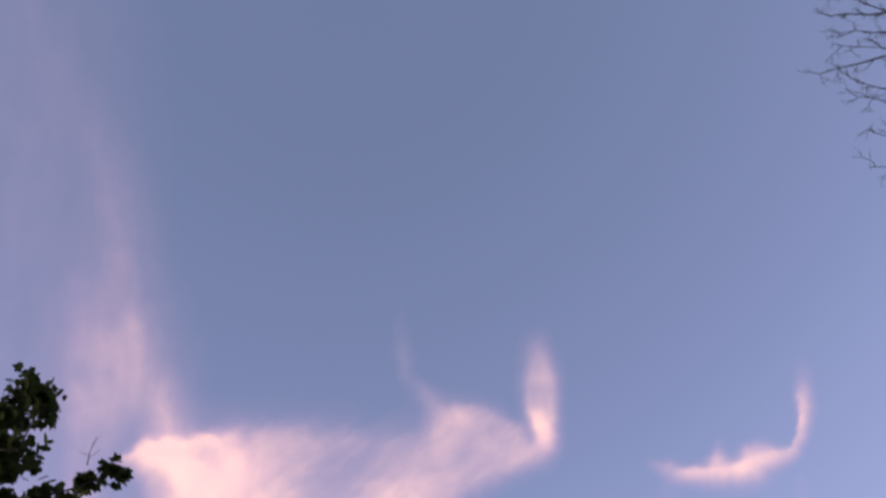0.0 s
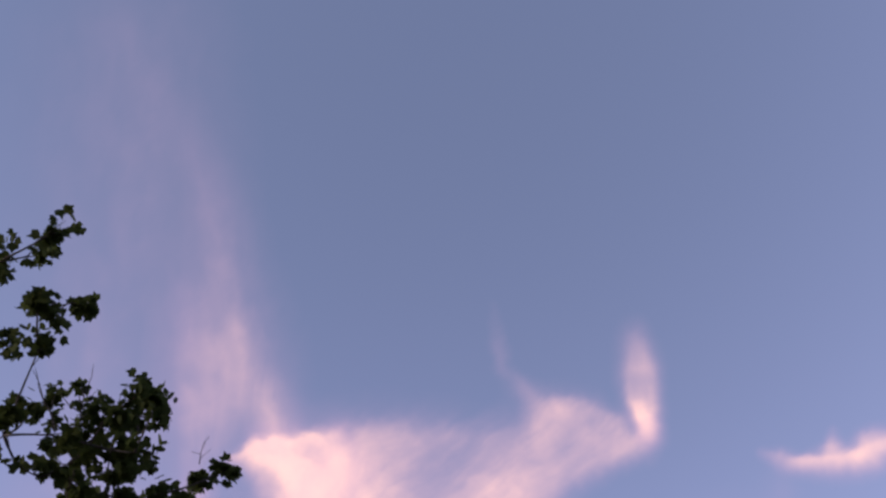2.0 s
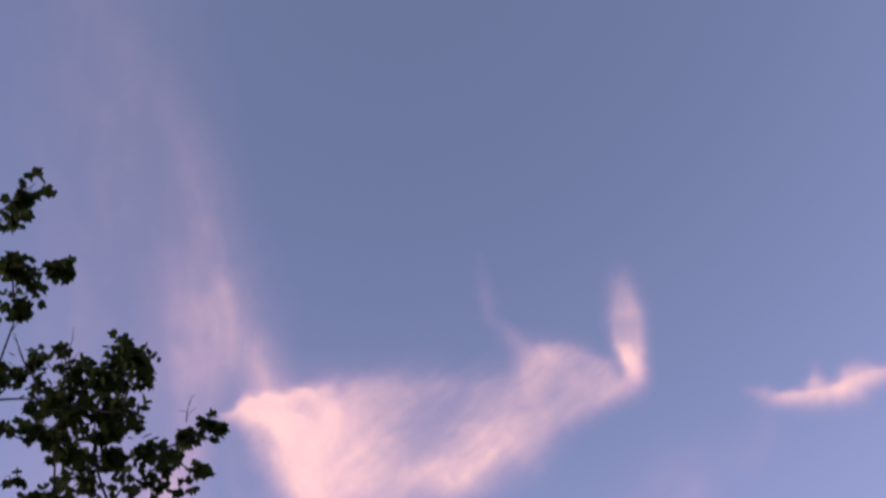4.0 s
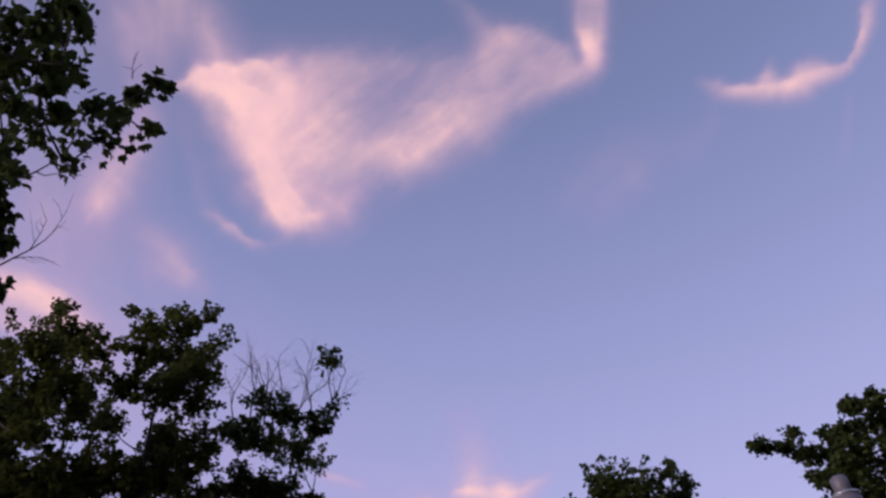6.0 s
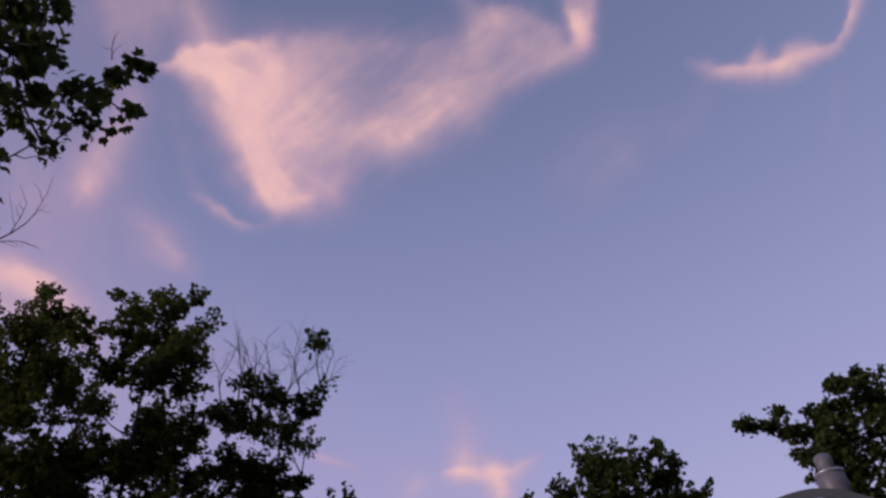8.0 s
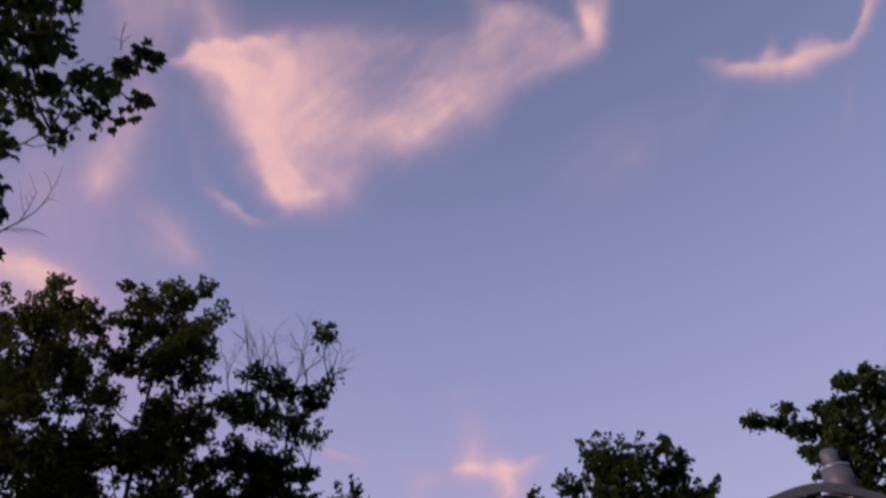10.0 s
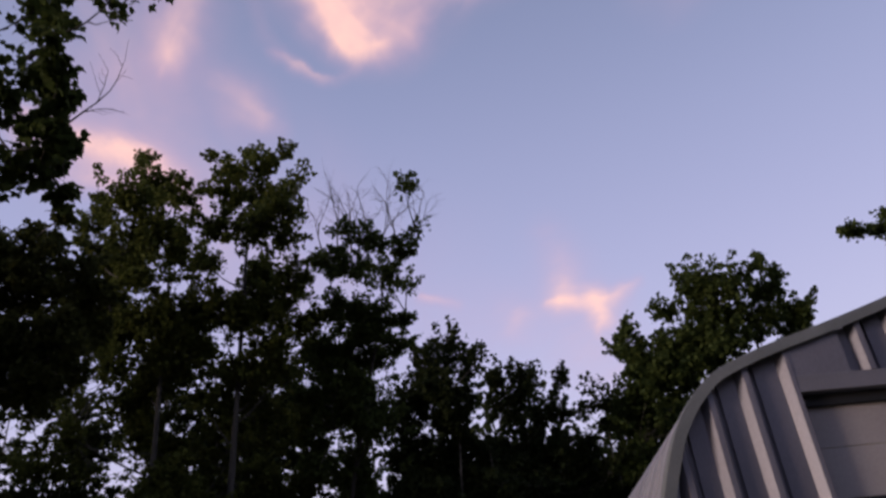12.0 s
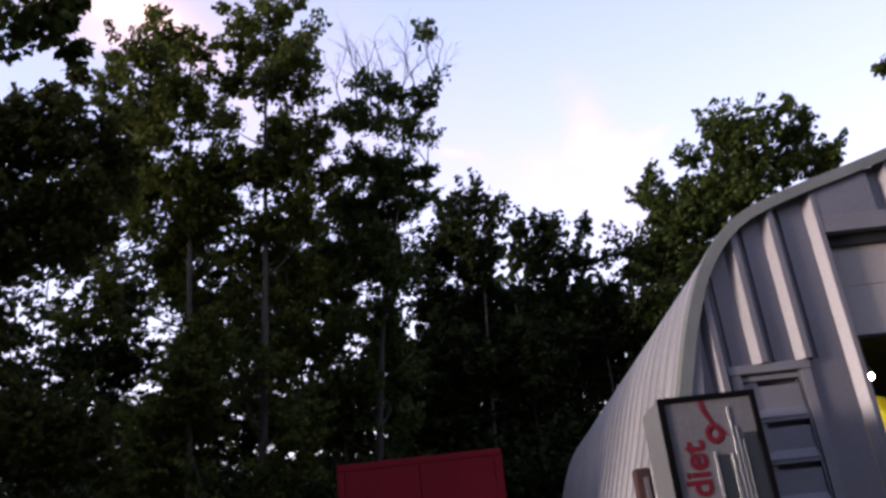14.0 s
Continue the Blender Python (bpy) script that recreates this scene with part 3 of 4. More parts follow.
def build_interior():
    # lumpy tarp over a stack
    v, fa = [], []
    nx, ny = 40, 24
    for j in range(ny + 1):
        for i in range(nx + 1):
            a, b = i / nx * 2 - 1, j / ny * 2 - 1
            top = 2.1 * min(1.0, 4.0 * (1 - max(abs(a), abs(b)))) ** 0.6 if max(abs(a), abs(b)) < 1 else 0.0
            w = noise.noise((a * 3, b * 3, 0.3)) * 0.2 + noise.noise((a * 9, b * 9, 0.7)) * 0.07
            v.append((a * 1.8, b * 1.3, max(0.0, top * (1 + w) + (0.3 * noise.noise((a * 2, 5, b)) if top > 0.5 else 0))))
    for j in range(ny):
        for i in range(nx):
            k = j * (nx + 1) + i
            fa.append((k, k + 1, k + nx + 2, k + nx + 1))
    t = raw_part("yellow_tarp", v, fa, YELLOW, None)
    t.location = (6.5, 12.2, 0.0)
    tagged(t, "bright yellow crumpled tarp over a stack in the workshop", "tarp")
    # added dark sheet under the arch: the interior's gloom put into its colour
    v, fa = arch_sheet([(8.16, -0.16), (20.3, -0.16)], 0.02)
    raw_part("shade_lining", v, fa, INNER_SHADE, None, "dark olive sheet added to shade the workshop's inside", False, "structure")
    for x, y, z, size in ((5.18, 10.5, 2.45, 0.042), (5.86, 10.5, 2.69, 0.085)):
        lamp = empty("work_lamp", (x, y, z), "small bright bulb hanging inside the workshop", "lamp", "workshop lamps")
        bm = bmesh.new()
        bmesh.ops.create_uvsphere(bm, u_segments=14, v_segments=10, radius=size)
        bmesh.ops.scale(bm, vec=(1, 1, 0.9), verts=[w for w in bm.verts if w.co.z < 0])
        part("bulb", bm, BULB, lamp, "glowing white bulb", True)
        tube("socket", [(0, 0, size * 0.9), (0, 0, size + 0.08)], [0.03, 0.022], BLACK, lamp, 10)
        tube("cord", [(0, 0, size + 0.08), (0, 0, 4.0 - z)], [0.006, 0.006], BLACK, lamp, 5)
    light = new("workshop_light", bpy.data.lights.new("workshop_light", "POINT"))
    light.location, light.data.energy, light.data.color, light.data.shadow_soft_size = (5.84, 10.5, 2.56), 11, (1.0, 0.85, 0.55), 0.06


build_interior()


# ---- things in the yard ----
def build_machine():
    """Upright drinks machine: cabinet, framed front panel with lettering on its side, selection strips."""
    w, d, h = 0.82, 0.70, 1.805
    m = empty("vending_machine", (1.68, 7.10, 0.0), "grey drinks vending machine with red sideways lettering", "vending machine")
    part("cabinet", box(0, w, 0.03, d, 0.0, h - 0.01, 0.012), CABINET, m)
    part("front_panel", box(0.03, w - 0.03, 0.012, 0.04, 0.08, h - 0.035), PANEL, m, "pale grey glossy front panel")
    part("frame_edge", box(0, 0.052, -0.012, 0.03, 0.03, h, 0.006), BLACK, m, "black frame edge")
    part("frame_edge", box(w - 0.046, w, -0.012, 0.03, 0.03, h, 0.006), BLACK, m, "black frame edge")
    part("frame_edge", box(0.052, w - 0.046, -0.012, 0.03, h - 0.046, h, 0.006), BLACK, m, "black frame edge")
    # sideways word
    cu = bpy.data.curves.new("word", "FONT")
    cu.body, cu.size, cu.extrude, cu.offset = "diet", 0.29, 0.002, 0.007
    tmp = bpy.data.objects.new("word", cu)
    scene.collection.objects.link(tmp)
    bpy.context.view_layer.update()
    me = bpy.data.meshes.new_from_object(tmp.evaluated_get(bpy.context.evaluated_depsgraph_get()))
    bpy.data.objects.remove(tmp)
    me.materials.append(RED_INK)
    word = new("word", me)
    word.parent = m
    word.matrix_basis = Matrix.Translation((0.31, 0.008, 0.98)) @ pose(0, 0, 0, 90, 0, 0) @ pose(0, 0, 0, 0, 0, 90)
    word["label"] = "red word running up the panel"
    # round red mark and ribbon, plain shapes
    v, fa = [], []
    tube_data(v, fa, [Vector((0.425 + 0.055 * math.cos(a * 0.45), 0.008, 1.475 + 0.06 * math.sin(a * 0.45))) for a in range(15)], [0.03] * 15, 6)
    mark = raw_part("round_mark", v, fa, RED_INK, m, "red round mark")
    ribbon = tube("ribbon", [(0.355, 0.008, h - 0.05), (0.375, 0.008, 1.67), (0.42, 0.008, 1.57), (0.50, 0.008, 1.48), (0.54, 0.008, 1.45)], [0.032, 0.028, 0.022, 0.016, 0.008], RED_INK, m, 6, "red ribbon stripe")
    for flat in (mark, ribbon):
        flat.scale.y, flat.location.y = 0.15, 0.010
    # strips and darker bays
    for x0, x1, z1, mat, nm in ((0.375, 0.40, 1.33, CHROME, "strip"), (0.405, 0.51, 1.30, SMOKED, "bay"), (0.515, 0.535, 1.30, CHROME, "strip"),
                               (0.56, 0.578, 1.68, CHROME, "strip"), (0.595, 0.612, 1.52, CHROME, "strip"), (0.65, 0.76, 1.46, SMOKED, "bay"), (0.635, 0.648, 1.40, CHROME, "strip")):
        part(nm, box(x0, x1, -0.004 if mat is CHROME else 0.004, 0.014, 0.12, z1, 0.003), mat, m, "smoked plastic bay" if mat is SMOKED else "bright metal strip")
    part("lock", box(0.765, 0.79, -0.016, 0.014, 1.38, 1.46, 0.004), BLACK, m, "small black lock")


build_machine()


def build_red_box():
    """Steel cargo box seen end on."""
    x0, x1, y0, y1, h = -1.90, 0.56, 12.65, 18.7, 2.42
    b = empty("cargo_container", (0, 0, 0), "dark red steel cargo container at the wood's edge", "container")
    part("body", box(x0 + 0.03, x1 - 0.03, y0 + 0.06, y1, 0.05, h - 0.02, 0.01), RED, b)
    for a, c in ((x0, x0 + 0.12), (x1 - 0.12, x1)):
        part("corner_post", box(a, c, y0, y0 + 0.14, 0.0, h - 0.1, 0.01), RED, b)
    part("top_rail", box(x0, x1, y0 - 0.004, y0 + 0.12, h - 0.1, h, 0.012), RED, b)
    mid = (x0 + x1) / 2
    for a, c in ((x0 + 0.125, mid - 0.006), (mid + 0.006, x1 - 0.125)):
        part("door_leaf", box(a, c, y0 + 0.003, y0 + 0.058, 0.12, h - 0.102, 0.004), RED, b)


build_red_box()


def build_side_bits():
    b = empty("meter_box", (1.62, 7.95, 0.0), "rust-brown upright box with a pale face beside the machine", "box")
    part("case", box(-0.09, 0.06, -0.10, 0.05, 0.0, 1.35, 0.02), RUST, b)
    part("face", box(-0.02, 0.035, -0.108, -0.09, 0.7, 1.27, 0.01), PANEL, b, "pale face plate")
    p = empty("steel_post", (1.05, 9.6, 0.0), "thin dark steel post beside the shell", "post")
    tube("shaft", [(0, 0, 0), (0, 0, 1.22)], [0.03, 0.03], BLACK, p, 8)
    tube("cap", [(0, 0, 1.22), (0, 0, 1.26)], [0.038, 0.03], BLACK, p, 8)
    r = empty("leaning_pole", (4.02, 8.3, 0.0), "thin pole with a black tip inside the doorway", "pole")
    tube("shaft", [(0.06, 0.0, 0.0), (0.0, 0.0, 1.56)], [0.013, 0.013], RUST, r, 6)
    tube("tip", [(0.0, 0.0, 1.55), (-0.005, 0.0, 1.63)], [0.03, 0.02], BLACK, r, 8)


build_side_bits()


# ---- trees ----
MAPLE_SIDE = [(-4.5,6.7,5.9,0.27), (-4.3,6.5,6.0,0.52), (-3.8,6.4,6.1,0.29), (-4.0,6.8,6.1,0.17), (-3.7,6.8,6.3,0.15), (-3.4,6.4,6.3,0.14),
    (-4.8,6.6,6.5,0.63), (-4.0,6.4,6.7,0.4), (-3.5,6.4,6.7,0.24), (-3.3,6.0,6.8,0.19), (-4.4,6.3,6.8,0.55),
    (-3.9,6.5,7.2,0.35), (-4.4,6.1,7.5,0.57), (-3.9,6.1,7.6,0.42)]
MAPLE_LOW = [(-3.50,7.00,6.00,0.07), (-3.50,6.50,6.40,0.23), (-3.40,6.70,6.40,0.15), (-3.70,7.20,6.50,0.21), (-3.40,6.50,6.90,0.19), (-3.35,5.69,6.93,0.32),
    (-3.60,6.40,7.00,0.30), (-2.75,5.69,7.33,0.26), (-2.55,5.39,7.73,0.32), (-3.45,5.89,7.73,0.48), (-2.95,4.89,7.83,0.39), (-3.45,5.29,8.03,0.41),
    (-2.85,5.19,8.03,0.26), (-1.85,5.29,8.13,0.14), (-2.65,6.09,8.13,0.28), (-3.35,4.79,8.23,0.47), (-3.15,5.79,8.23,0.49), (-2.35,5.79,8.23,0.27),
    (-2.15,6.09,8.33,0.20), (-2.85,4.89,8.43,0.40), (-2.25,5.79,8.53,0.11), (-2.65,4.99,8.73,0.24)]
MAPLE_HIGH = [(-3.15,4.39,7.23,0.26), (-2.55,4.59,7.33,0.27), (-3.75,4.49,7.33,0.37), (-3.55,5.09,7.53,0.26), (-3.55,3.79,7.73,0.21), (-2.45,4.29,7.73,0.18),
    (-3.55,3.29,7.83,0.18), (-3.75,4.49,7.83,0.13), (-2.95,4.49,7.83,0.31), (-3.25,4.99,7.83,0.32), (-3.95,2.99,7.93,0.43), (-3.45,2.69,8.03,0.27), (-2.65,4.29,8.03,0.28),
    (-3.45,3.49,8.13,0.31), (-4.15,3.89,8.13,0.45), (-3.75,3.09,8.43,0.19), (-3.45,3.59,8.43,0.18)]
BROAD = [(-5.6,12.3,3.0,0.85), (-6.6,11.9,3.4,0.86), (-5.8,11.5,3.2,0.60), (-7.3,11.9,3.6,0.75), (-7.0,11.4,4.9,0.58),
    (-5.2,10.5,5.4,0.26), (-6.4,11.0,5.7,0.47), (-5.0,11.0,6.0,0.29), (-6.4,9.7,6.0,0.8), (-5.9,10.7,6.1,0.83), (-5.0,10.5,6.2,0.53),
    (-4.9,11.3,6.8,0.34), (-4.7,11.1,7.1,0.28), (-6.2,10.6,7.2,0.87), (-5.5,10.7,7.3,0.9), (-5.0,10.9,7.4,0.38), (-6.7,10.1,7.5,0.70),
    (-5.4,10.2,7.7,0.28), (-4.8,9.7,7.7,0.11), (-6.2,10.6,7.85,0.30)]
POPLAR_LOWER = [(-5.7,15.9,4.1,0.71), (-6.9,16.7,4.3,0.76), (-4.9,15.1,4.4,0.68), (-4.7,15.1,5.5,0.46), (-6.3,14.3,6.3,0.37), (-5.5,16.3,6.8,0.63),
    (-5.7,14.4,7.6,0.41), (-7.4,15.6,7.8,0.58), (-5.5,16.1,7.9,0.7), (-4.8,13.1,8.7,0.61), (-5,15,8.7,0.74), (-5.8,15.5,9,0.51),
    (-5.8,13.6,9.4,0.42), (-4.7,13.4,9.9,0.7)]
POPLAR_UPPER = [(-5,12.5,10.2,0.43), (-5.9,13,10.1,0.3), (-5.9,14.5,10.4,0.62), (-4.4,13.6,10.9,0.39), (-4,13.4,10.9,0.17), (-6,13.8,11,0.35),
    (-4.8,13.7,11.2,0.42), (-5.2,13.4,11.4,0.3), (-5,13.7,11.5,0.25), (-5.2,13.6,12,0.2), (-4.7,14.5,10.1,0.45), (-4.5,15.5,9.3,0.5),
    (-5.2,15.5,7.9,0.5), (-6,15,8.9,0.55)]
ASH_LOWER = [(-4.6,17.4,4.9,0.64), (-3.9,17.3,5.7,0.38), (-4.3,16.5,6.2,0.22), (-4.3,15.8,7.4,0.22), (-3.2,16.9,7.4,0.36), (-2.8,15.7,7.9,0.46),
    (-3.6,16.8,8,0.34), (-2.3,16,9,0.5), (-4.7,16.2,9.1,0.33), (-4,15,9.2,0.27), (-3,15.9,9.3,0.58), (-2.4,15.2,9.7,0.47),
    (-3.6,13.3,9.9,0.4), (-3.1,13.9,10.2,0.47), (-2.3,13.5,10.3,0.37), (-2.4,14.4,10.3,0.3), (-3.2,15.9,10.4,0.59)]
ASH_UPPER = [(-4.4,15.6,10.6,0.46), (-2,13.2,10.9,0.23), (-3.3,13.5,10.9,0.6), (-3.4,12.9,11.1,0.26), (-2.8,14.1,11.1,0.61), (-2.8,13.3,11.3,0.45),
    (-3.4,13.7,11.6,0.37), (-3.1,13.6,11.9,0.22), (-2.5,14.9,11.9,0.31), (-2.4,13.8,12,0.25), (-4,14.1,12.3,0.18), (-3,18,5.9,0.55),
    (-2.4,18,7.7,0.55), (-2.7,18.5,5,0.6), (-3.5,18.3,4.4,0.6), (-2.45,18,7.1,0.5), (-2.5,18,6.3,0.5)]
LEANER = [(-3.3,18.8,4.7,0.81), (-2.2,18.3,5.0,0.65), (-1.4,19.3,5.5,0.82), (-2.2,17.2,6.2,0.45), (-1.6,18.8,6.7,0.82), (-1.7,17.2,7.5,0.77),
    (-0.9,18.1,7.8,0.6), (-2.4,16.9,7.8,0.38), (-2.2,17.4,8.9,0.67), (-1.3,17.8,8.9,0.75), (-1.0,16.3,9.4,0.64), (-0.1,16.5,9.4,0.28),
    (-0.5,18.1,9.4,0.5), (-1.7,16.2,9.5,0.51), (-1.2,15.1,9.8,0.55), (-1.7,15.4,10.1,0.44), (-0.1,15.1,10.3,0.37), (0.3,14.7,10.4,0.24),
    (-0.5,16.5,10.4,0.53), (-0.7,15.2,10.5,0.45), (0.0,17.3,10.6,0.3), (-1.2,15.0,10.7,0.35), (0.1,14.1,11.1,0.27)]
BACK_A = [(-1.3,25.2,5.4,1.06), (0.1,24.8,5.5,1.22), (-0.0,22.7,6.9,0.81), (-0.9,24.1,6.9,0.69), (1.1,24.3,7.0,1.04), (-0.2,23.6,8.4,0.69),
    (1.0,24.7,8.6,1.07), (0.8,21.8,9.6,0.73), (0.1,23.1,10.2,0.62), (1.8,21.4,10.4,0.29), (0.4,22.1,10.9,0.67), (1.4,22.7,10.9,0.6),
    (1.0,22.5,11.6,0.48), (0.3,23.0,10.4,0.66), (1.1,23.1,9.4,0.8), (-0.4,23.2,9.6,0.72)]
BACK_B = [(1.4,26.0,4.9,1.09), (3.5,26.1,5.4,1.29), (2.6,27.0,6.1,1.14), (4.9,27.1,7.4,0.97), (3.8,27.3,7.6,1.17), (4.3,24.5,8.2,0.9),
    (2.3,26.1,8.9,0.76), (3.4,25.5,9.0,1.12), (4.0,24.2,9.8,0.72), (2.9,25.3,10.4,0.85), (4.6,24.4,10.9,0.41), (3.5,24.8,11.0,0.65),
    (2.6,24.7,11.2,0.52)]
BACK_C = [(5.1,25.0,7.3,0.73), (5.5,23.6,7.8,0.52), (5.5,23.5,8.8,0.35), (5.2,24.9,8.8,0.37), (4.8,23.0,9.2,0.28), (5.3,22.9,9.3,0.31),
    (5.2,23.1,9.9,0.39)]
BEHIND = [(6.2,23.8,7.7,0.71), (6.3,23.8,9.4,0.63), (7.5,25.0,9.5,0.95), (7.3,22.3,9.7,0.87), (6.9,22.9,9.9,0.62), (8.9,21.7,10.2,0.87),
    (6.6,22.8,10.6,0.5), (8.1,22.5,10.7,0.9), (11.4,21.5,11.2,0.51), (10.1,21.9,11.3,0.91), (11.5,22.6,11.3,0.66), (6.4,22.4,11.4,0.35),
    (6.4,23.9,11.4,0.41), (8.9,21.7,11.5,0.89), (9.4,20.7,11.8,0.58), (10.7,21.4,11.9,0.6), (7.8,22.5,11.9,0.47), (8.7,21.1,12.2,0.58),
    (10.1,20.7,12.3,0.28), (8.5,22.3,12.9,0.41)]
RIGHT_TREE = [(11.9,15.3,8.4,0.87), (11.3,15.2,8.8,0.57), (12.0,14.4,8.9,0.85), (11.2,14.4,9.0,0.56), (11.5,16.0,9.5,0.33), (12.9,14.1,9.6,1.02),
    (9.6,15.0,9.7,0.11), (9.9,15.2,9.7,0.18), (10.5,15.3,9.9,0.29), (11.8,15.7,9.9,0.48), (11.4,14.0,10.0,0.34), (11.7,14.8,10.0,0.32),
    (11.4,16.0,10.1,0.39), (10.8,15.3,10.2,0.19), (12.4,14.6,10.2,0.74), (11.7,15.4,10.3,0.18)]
LEAF_SHAPE = [(0.0, 0.0, 0.0), (0.42, 0.10, 0.05), (0.50, 0.52, 0.0), (0.20, 0.62, 0.08), (0.0, 1.0, -0.08), (-0.20, 0.62, 0.08), (-0.50, 0.52, 0.0), (-0.42, 0.10, 0.05)]


FAR_LEAF = [(0.0, 0.0, 0.0), (0.5, 0.45, 0.05), (0.0, 1.0, -0.05), (-0.5, 0.5, 0.05)]


def leaves_mesh(name, spots, size, rng, mat, droop=0.35, outline=LEAF_SHAPE):
    """One mesh of small leaves, one at each spot."""
    n = len(spots)
    shape = np.array(outline)
    k = len(shape)
    ang = rng.uniform(0, 2 * np.pi, n)
    tip = np.stack([np.cos(ang), np.sin(ang), rng.normal(-droop, 0.45, n)], -1)
    tip /= np.linalg.norm(tip, axis=1, keepdims=True)
    side = np.cross(tip, rng.normal(0, 1, (n, 3)) + np.array([0, 0, 1.2]))
    side /= np.linalg.norm(side, axis=1, keepdims=True) + 1e-9
    up = np.cross(side, tip)
    sz = size * rng.uniform(0.65, 1.3, n)[:, None, None]
    v = spots[:, None, :] + sz * (side[:, None, :] * shape[None, :, 0:1] + tip[:, None, :] * shape[None, :, 1:2] + up[:, None, :] * shape[None, :, 2:3])
    me = bpy.data.meshes.new(name)
    me.vertices.add(n * k)
    me.vertices.foreach_set("co", v.reshape(-1).astype(np.float32))
    me.loops.add(n * k)
    me.loops.foreach_set("vertex_index", np.arange(n * k, dtype=np.int32))
    me.polygons.add(n)
    me.polygons.foreach_set("loop_start", np.arange(0, n * k, k, dtype=np.int32))
    me.update(calc_edges=True)
    me.materials.append(mat)
    return me


def bent(a, b, rng, bow=0.12, n=5):
    """Points from a to b with a slight random bow and an upward swing."""
    a, b = Vector(a), Vector(b)
    ln = (b - a).length
    off = Vector(rng.normal(0, bow, 3)) * ln * 0.5
    out = []
    for i in range(n + 1):
        t = i / n
        p = a.lerp(b, t) + off * math.sin(math.pi * t) + Vector((0, 0, -0.08 * ln * math.sin(math.pi * t)))
        out.append(p)
    return out


def bare_twigs(verts, faces, p, d, length, radius, depth, rng, spread=0.5, crook=0.13):
    """Branches that fork again and again, bare of leaves."""
    pts = [Vector(p)]
    d = Vector(d).normalized()
    for i in range(4):
        d = (d + Vector(rng.normal(0, crook, 3))).normalized()
        pts.append(pts[-1] + d * length / 4)
    tube_data(verts, faces, pts, [radius * (1 - 0.14 * i) for i in range(5)], 5 if depth > 1 else 4)
    if depth <= 0:
        return
    for i in (2, 3, 4) if depth > 1 else (1, 2, 3, 4):
        nd = (d + Vector(rng.normal(0, spread, 3))).normalized()
        bare_twigs(verts, faces, pts[i], nd, length * rng.uniform(0.45, 0.75), radius * 0.5, depth - 1, rng, spread, crook)


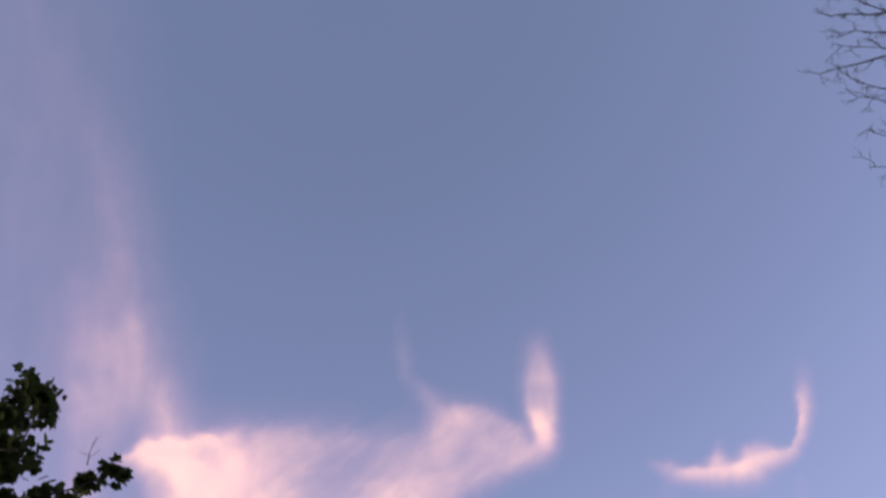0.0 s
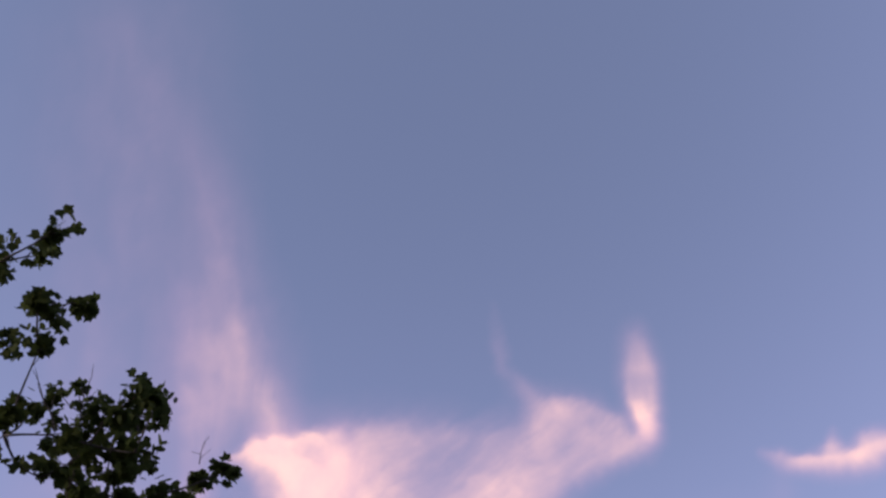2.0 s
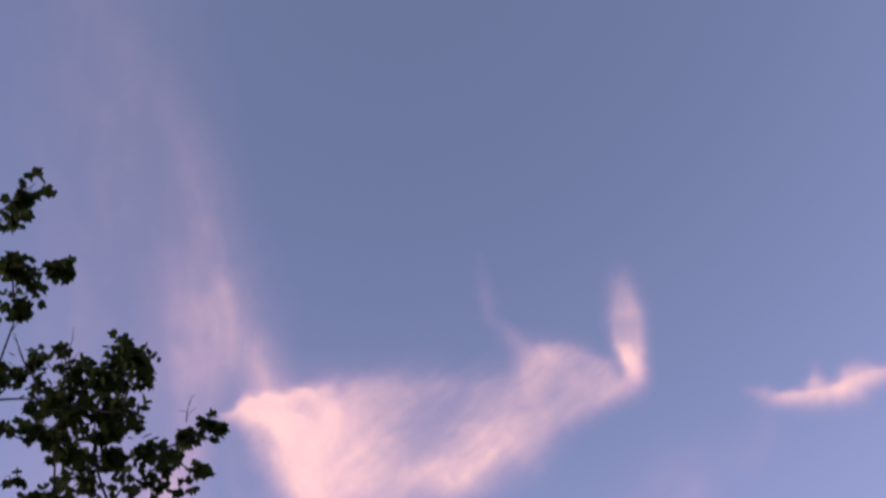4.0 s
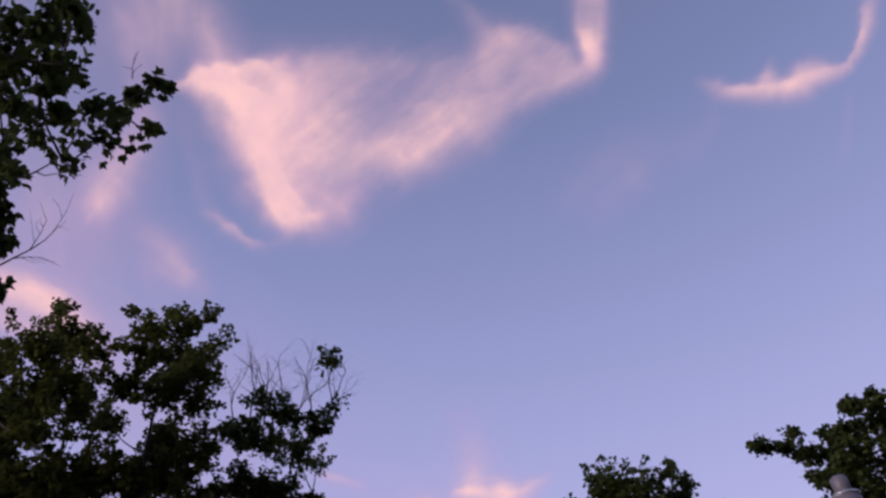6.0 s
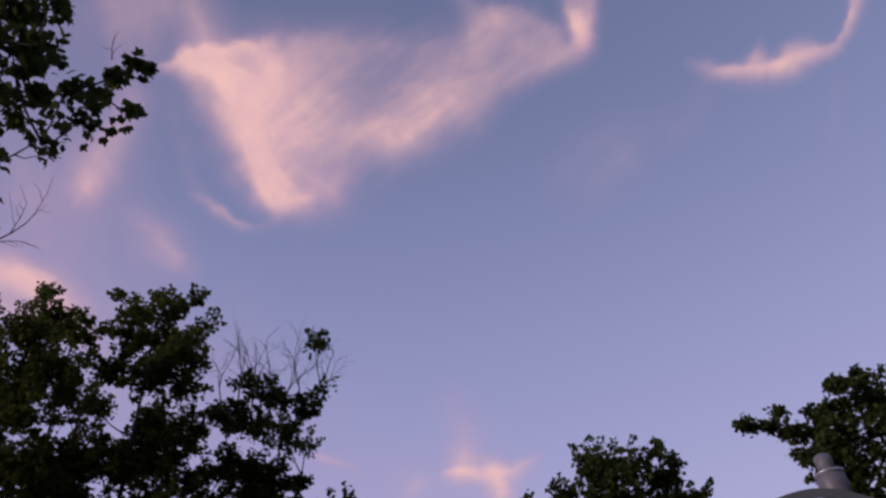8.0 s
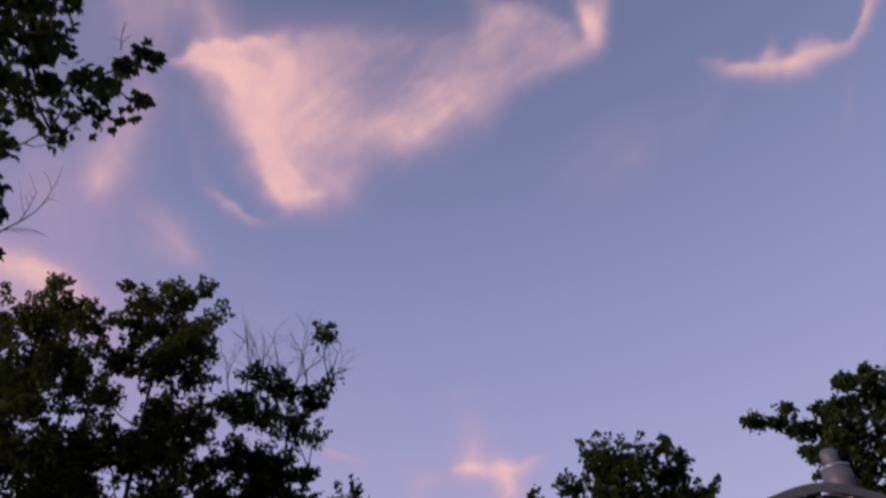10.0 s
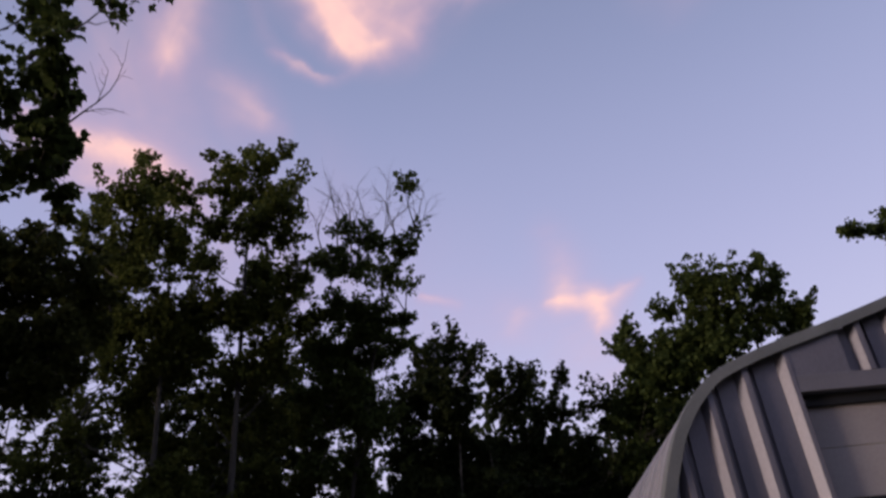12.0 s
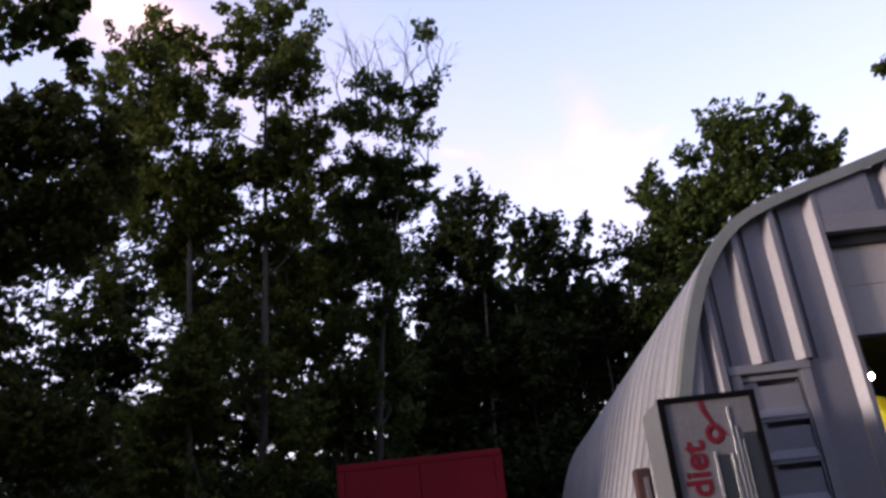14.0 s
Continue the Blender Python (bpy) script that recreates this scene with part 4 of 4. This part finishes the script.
def tree(label, base, top, blobs, seed, leaf=0.12, cluster=0.26, cover=1.7, per=34, mat=None, trunk_r=0.16, bark=None, category="tree", stem=None, fill=0.0, knit=8, outline=LEAF_SHAPE, spike=0.0, flat=0.7):
    """A tapered trunk, limbs out to each bough, and boughs of leaf clusters with gaps between."""
    rng = np.random.RandomState(seed)
    bark = bark or BARK
    base = Vector(base)
    t = empty("tree", base, label, category, "yard trees")
    top = Vector(top)
    stem = stem or bent((0, 0, -0.1), top - base, rng, 0.02, 8)
    stem = [Vector(s) for s in stem]
    n = len(stem)
    tube("trunk", stem, [trunk_r * (1.25 if i == 0 else 1 - 0.86 * i / (n - 1)) for i in range(n)], bark, t, 10)
    spots, sprays, tv, tf = [], [], [], []
    joints = []
    order = sorted(blobs, key=lambda q: (Vector(q[:3]) - base).xy.length * 0.6 + 0.25 * (q[2] - base.z))
    for bx, by, bz, br in order + [(s.x + base.x + rng.normal(0, fill), s.y + base.y + rng.normal(0, fill), s.z + base.z, fill * rng.uniform(0.6, 1.0))
                                   for s in (stem[i].lerp(stem[i + 1], k) for i in range(2, n - 2) for k in (0.0, 0.33, 0.67)) if fill]:
        c = Vector((bx, by, bz)) - base
        # a limb from the stem, or from the nearest bough nearer to it
        want = min(max(c.z - 0.75 * (c.xy - stem[n // 2].xy).length - rng.uniform(0.2, 0.9), 0.3 * stem[-1].z), 0.97 * stem[-1].z)
        j = max(i for i in range(n - 1) if stem[i].z <= want)
        s = stem[j].lerp(stem[j + 1], (want - stem[j].z) / (stem[j + 1].z - stem[j].z))
        near = min(joints, key=lambda q: (q - c).length + (0.5 if q.z > c.z else 0), default=None)
        if near is not None and (near - c).length < 0.8 * (s - c).length:
            s = near
        joints.append(c)
        r0 = 0.010 + 0.007 * (c - s).length
        limb = bent(s, c, rng, 0.10, 6)
        tube("limb", limb, [r0 * (1 - 0.6 * i / 6) for i in range(7)], bark, t, 6)
        count = max(4, int(cover * (br / cluster) ** 2))
        for _ in range(count):
            d = Vector(rng.normal(0, 1, 3)).normalized() * max(br - 0.3 * cluster, 0.5 * br) * rng.uniform(0.05, 1.0) ** 0.5
            d.z *= 0.9
            sprays.append((c + d, limb[4] if rng.rand() < 0.4 else c))
    # sprays in between neighbouring boughs knit the crown together
    crest = max(q.z for q in joints) - 0.14 * max(6.0, max(q.z for q in joints))
    for i, c in enumerate(joints):
        kin = sorted((q for q in joints if q is not c), key=lambda q: (q - c).length)[:4]
        for _ in range(int(knit)):
            q = kin[rng.randint(len(kin))]
            if (q - c).length < 3.2 and max(q.z, c.z) < crest:
                t_ = rng.uniform(0.15, 0.85)
                sprays.append((c.lerp(q, t_) + Vector(rng.normal(0, 0.22, 3)) * (q - c).length, c.lerp(q, t_ * 0.5)))
    for k, root in sprays:
        if rng.rand() < 0.5:
            tube_data(tv, tf, bent(root, k, rng, 0.15, 2), [0.010, 0.007, 0.003], 3)
        m = int(per * rng.uniform(0.4, 1.5))
        q = rng.normal(0, 1, (m, 3))
        q /= np.linalg.norm(q, axis=1, keepdims=True)
        q *= cluster * rng.uniform(0.5, 1.35) * rng.uniform(0.1, 1.0, (m, 1)) ** 0.5
        q[:, 2] *= flat
        if spike:
            # leaves strung along an upturned shoot
            way = np.array((Vector(k) - Vector(root)).normalized() * 0.7 + Vector(rng.normal(0, 0.35, 3)) + Vector((0, 0, 0.75)))
            run = rng.uniform(-1.0, 1.4, (m, 1))
            q = q * (0.95 - 0.45 * np.maximum(run, 0)) + way[None, :] * run * cluster * spike
        spots.append(q + np.array(k))
    if tv:
        raw_part("brushwood", tv, tf, bark, t, kind="stuff")
    crown = new("crown", leaves_mesh("crown", np.concatenate(spots), leaf, rng, mat or LEAF, 0.35, outline))
    crown.parent = t
    return t


def bare_part(parent, starts, seed, name="bare_branch", mat=None):
    rng = np.random.RandomState(seed)
    base = Vector(parent.location)
    for p, d, ln, r, depth in starts:
        v, fa = [], []
        bare_twigs(v, fa, Vector(p) - base, d, ln, r, depth, rng, 0.42)
        raw_part(name, v, fa, mat or BARK, parent, "bare leafless branch")


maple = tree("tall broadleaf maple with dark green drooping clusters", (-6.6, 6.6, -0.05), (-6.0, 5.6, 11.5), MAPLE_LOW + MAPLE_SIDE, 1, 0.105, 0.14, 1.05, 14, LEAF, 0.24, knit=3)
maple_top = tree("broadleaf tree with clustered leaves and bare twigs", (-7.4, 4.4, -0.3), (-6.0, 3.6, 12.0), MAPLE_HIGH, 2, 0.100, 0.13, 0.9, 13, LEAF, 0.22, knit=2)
bare_part(maple, [((-3.72, 6.17, 7.13), (0.5, -0.1, 0.1), 0.5, 0.03, 0), ((-3.6, 6.75, 6.62), (0.75, -0.25, 0.6), 0.75, 0.014, 2), ((-2.2, 5.4, 8.35), (0.2, -0.2, 0.6), 0.25, 0.008, 1)], 5)
bare_part(maple_top, [((-3.2, 4.6, 7.65), (0.0, -0.5, 0.5), 0.45, 0.012, 1), ((-3.4, 4.6, 7.6), (-0.3, -0.5, 0.5), 0.45, 0.012, 1), ((-3.0, 4.55, 7.7), (0.2, -0.4, 0.5), 0.35, 0.010, 1)], 6)
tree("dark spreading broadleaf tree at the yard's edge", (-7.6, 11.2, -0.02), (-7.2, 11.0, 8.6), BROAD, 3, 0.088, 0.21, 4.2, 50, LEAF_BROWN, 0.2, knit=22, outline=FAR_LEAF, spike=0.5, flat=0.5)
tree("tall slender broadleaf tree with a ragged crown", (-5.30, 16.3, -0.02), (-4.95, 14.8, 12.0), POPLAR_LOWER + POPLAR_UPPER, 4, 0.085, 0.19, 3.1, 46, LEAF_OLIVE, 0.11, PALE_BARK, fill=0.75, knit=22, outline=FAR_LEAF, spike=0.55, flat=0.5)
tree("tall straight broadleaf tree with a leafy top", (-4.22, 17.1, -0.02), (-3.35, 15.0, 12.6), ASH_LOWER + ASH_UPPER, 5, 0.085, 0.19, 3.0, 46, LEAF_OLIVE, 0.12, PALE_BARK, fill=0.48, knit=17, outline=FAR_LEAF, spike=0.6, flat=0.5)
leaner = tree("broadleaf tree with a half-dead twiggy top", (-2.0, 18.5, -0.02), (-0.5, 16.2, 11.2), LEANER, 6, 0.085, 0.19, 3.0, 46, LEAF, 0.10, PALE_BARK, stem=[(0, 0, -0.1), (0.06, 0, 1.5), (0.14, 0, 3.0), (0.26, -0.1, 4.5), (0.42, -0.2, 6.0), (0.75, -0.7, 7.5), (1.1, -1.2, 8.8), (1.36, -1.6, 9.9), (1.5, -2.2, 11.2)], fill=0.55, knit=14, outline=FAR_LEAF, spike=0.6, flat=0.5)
bare_part(leaner, [((-1.5, 15.7, 10.5), (-0.25, -0.1, 1), 0.95, 0.026, 3), ((-1.2, 15.7, 10.6), (-0.05, -0.1, 1), 1.05, 0.026, 3), ((-0.8, 15.6, 10.6), (0.1, -0.1, 1), 1.0, 0.026, 3),
                   ((-0.3, 15.5, 10.5), (0.2, -0.1, 1), 1.05, 0.026, 3), ((0.1, 15.5, 10.5), (0.35, -0.1, 1), 1.0, 0.026, 3), ((-1.8, 15.7, 10.3), (-0.3, 0, 1), 1.05, 0.024, 3),
                   ((-1.0, 15.7, 10.4), (-0.15, 0, 1), 1.0, 0.026, 3), ((-0.55, 15.6, 10.5), (0.0, 0.1, 1), 1.15, 0.024, 3)], 7)
tree("smaller dark tree behind the yard", (0.0, 25.2, -0.02), (0.4, 24.0, 10.0), BACK_A, 8, 0.13, 0.24, 3.2, 40, LEAF_SHADED, 0.14, fill=1.2, knit=30, outline=FAR_LEAF, spike=0.8)
tree("rounded dark tree behind the yard", (2.6, 27.0, -0.02), (3.4, 25.8, 10.3), BACK_B, 9, 0.13, 0.24, 3.2, 40, LEAF_SHADED, 0.14, fill=1.2, knit=30, outline=FAR_LEAF, spike=0.8)
tree("thin young tree with sparse leaves", (4.5, 25.6, -0.02), (4.6, 24.6, 9.0), BACK_C, 10, 0.14, 0.32, 1.3, 26, LEAF_SHADED, 0.09)
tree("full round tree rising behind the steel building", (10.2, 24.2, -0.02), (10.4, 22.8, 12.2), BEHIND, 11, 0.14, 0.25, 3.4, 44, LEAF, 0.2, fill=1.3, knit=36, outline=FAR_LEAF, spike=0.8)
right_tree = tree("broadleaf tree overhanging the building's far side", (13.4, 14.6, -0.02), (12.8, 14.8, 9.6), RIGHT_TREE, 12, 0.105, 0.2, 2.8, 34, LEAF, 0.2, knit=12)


def build_dead_tree():
    """A bare tree beside the viewer: slender boughs that reach out level and sag a little, with crooked side twigs."""
    t = empty("dead_tree", (9.4, 1.6, -0.9), "leafless grey tree with fine spreading twigs", "tree", "yard trees")
    rng = np.random.RandomState(15)
    stem = bent((0, 0, -0.1), (-0.6, -0.6, 11.0), rng, 0.03, 8)
    tube("trunk", stem, [0.2 * (1.2 - 0.95 * i / 8) for i in range(9)], BARK, t, 10)
    v, fa = [], []
    reach, rise = Vector((0.979, -0.178, -0.103)), Vector((-0.133, -0.930, 0.344))
    for tip, lift, thick in (((4.92, -0.36, 9.14), 0.05, 0.013), ((5.02, -0.58, 9.08), -0.22, 0.012), ((5.02, -0.19, 9.07), 0.04, 0.010), ((5.05, -0.10, 9.02), -0.10, 0.008),
                             ((4.97, 0.22, 9.09), 0.22, 0.012), ((5.25, 0.23, 8.92), -0.06, 0.009), ((5.33, 0.40, 8.85), -0.15, 0.010), ((5.55, 0.72, 8.68), -0.30, 0.009),
                             ((5.60, 1.02, 8.58), -0.12, 0.009)):
        e = Vector(tip) - t.location
        far = e + reach * 2.2 + rise * (lift * 3 + rng.normal(0, 0.1))
        fork = min(stem, key=lambda q: abs(q.z - far.z + 1.2))
        pts = bent(fork, far, rng, 0.06, 4)[:-1]
        for i in range(12):
            k = i / 11
            sag = -0.10 * math.sin(math.pi * min(1.0, k * 1.1)) + 0.03 * math.sin(9 * k + lift * 40)
            pts.append(far.lerp(e, k) + rise * sag + Vector(rng.normal(0, 0.018, 3)))
        n = len(pts)
        tube("limb", pts, [thick * (2.6 - 2.2 * i / (n - 1)) for i in range(n)], BARK, t, 6)
        for i in range(8, n):
            for _ in range(2):
                d = (pts[i] - pts[i - 1]).normalized() + rise * rng.normal(0.15, 0.75) + Vector(rng.normal(0, 0.25, 3))
                bare_twigs(v, fa, pts[i], d, rng.uniform(0.06, 0.19), 0.0050, 2, rng, 0.65, 0.26)
    raw_part("brushwood", v, fa, BARK, t, kind="stuff")


build_dead_tree()


def build_far_woods():
    """Understorey and farther trees that close the wood behind the yard, and unseen masses that block low light."""
    rng = np.random.RandomState(30)
    def mass(name, label, count, xs, ys, height, leaf, sigma, per):
        spots = []
        for _ in range(count):
            x, y = rng.uniform(*xs), rng.uniform(*ys)
            h = (height if isinstance(height, float) else height(x)) * (1 + 0.22 * noise.noise((x * 0.15, y * 0.1, 2.0)))
            z = h * rng.uniform(0.0, 1.0) ** 0.9 + ground_height(x, y)
            spots.append(rng.normal(0, 1, (per, 3)) * sigma * np.array([1, 1, 0.65]) + np.array([x, y, z]))
        ob = new(name, leaves_mesh(name, np.concatenate(spots), leaf, rng, LEAF_SHADED, 0.2, FAR_LEAF))
        tagged(ob, label, "woods", "", "stuff")

    mass("far_woods", "dark mass of farther woods behind the yard", 3100, (-40, 32), (30, 42), lambda x: 7.2 if x < -11 else 6.2 if x < -3 else 6.2 + min(7.0, 1.4 * (x + 3)), 0.36, 0.6, 32)
    # the next three are added out of view to hold off low sun and sky
    mass("west_light_blocker", "unseen leaf mass added to block low sun from the west", 3200, (-38, -21), (3, 34), 9.0, 0.45, 0.7, 30)
    mass("rear_light_blocker", "unseen leaf mass added to block low sky light behind the viewer", 2200, (-34, 34), (-30, -16), 15.0, 0.5, 0.8, 30)
    mass("unseen_east_woods", "unseen leaf mass added to close off the east", 1200, (20, 34), (-16, 30), 13.0, 0.5, 0.8, 30)
    spots = []
    for _ in range(900):
        x, y = rng.uniform(-26, 6), rng.uniform(20.5, 28)
        h = 4.4 + 1.4 * noise.noise((x * 0.3, y * 0.2, 5.0))
        q = rng.normal(0, 1, (70, 3)) * np.array([0.4, 0.4, 0.3])
        spots.append(q + np.array([x, y, h * rng.uniform(0, 1)]))
    ob = new("undergrowth", leaves_mesh("undergrowth", np.concatenate(spots), 0.16, rng, LEAF_SHADED))
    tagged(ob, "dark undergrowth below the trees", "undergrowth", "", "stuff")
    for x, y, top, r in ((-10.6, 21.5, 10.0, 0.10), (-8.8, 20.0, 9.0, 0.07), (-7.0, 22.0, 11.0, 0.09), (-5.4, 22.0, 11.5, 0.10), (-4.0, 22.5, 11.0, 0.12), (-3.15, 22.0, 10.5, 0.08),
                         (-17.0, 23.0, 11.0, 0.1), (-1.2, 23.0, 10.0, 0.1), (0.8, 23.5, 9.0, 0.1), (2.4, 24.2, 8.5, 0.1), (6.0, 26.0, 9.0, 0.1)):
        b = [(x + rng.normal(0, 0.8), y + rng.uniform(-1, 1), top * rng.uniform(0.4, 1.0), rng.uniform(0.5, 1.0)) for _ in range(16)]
        tree("thin dark tree deeper in the wood", (x, y, -0.02), (x + rng.uniform(-0.4, 0.4), y - 0.4, top), b, int(100 + abs(x) * 10), 0.14, 0.25, 2.0, 24, LEAF_SHADED, r, knit=10, outline=FAR_LEAF, flat=0.4)


build_far_woods()
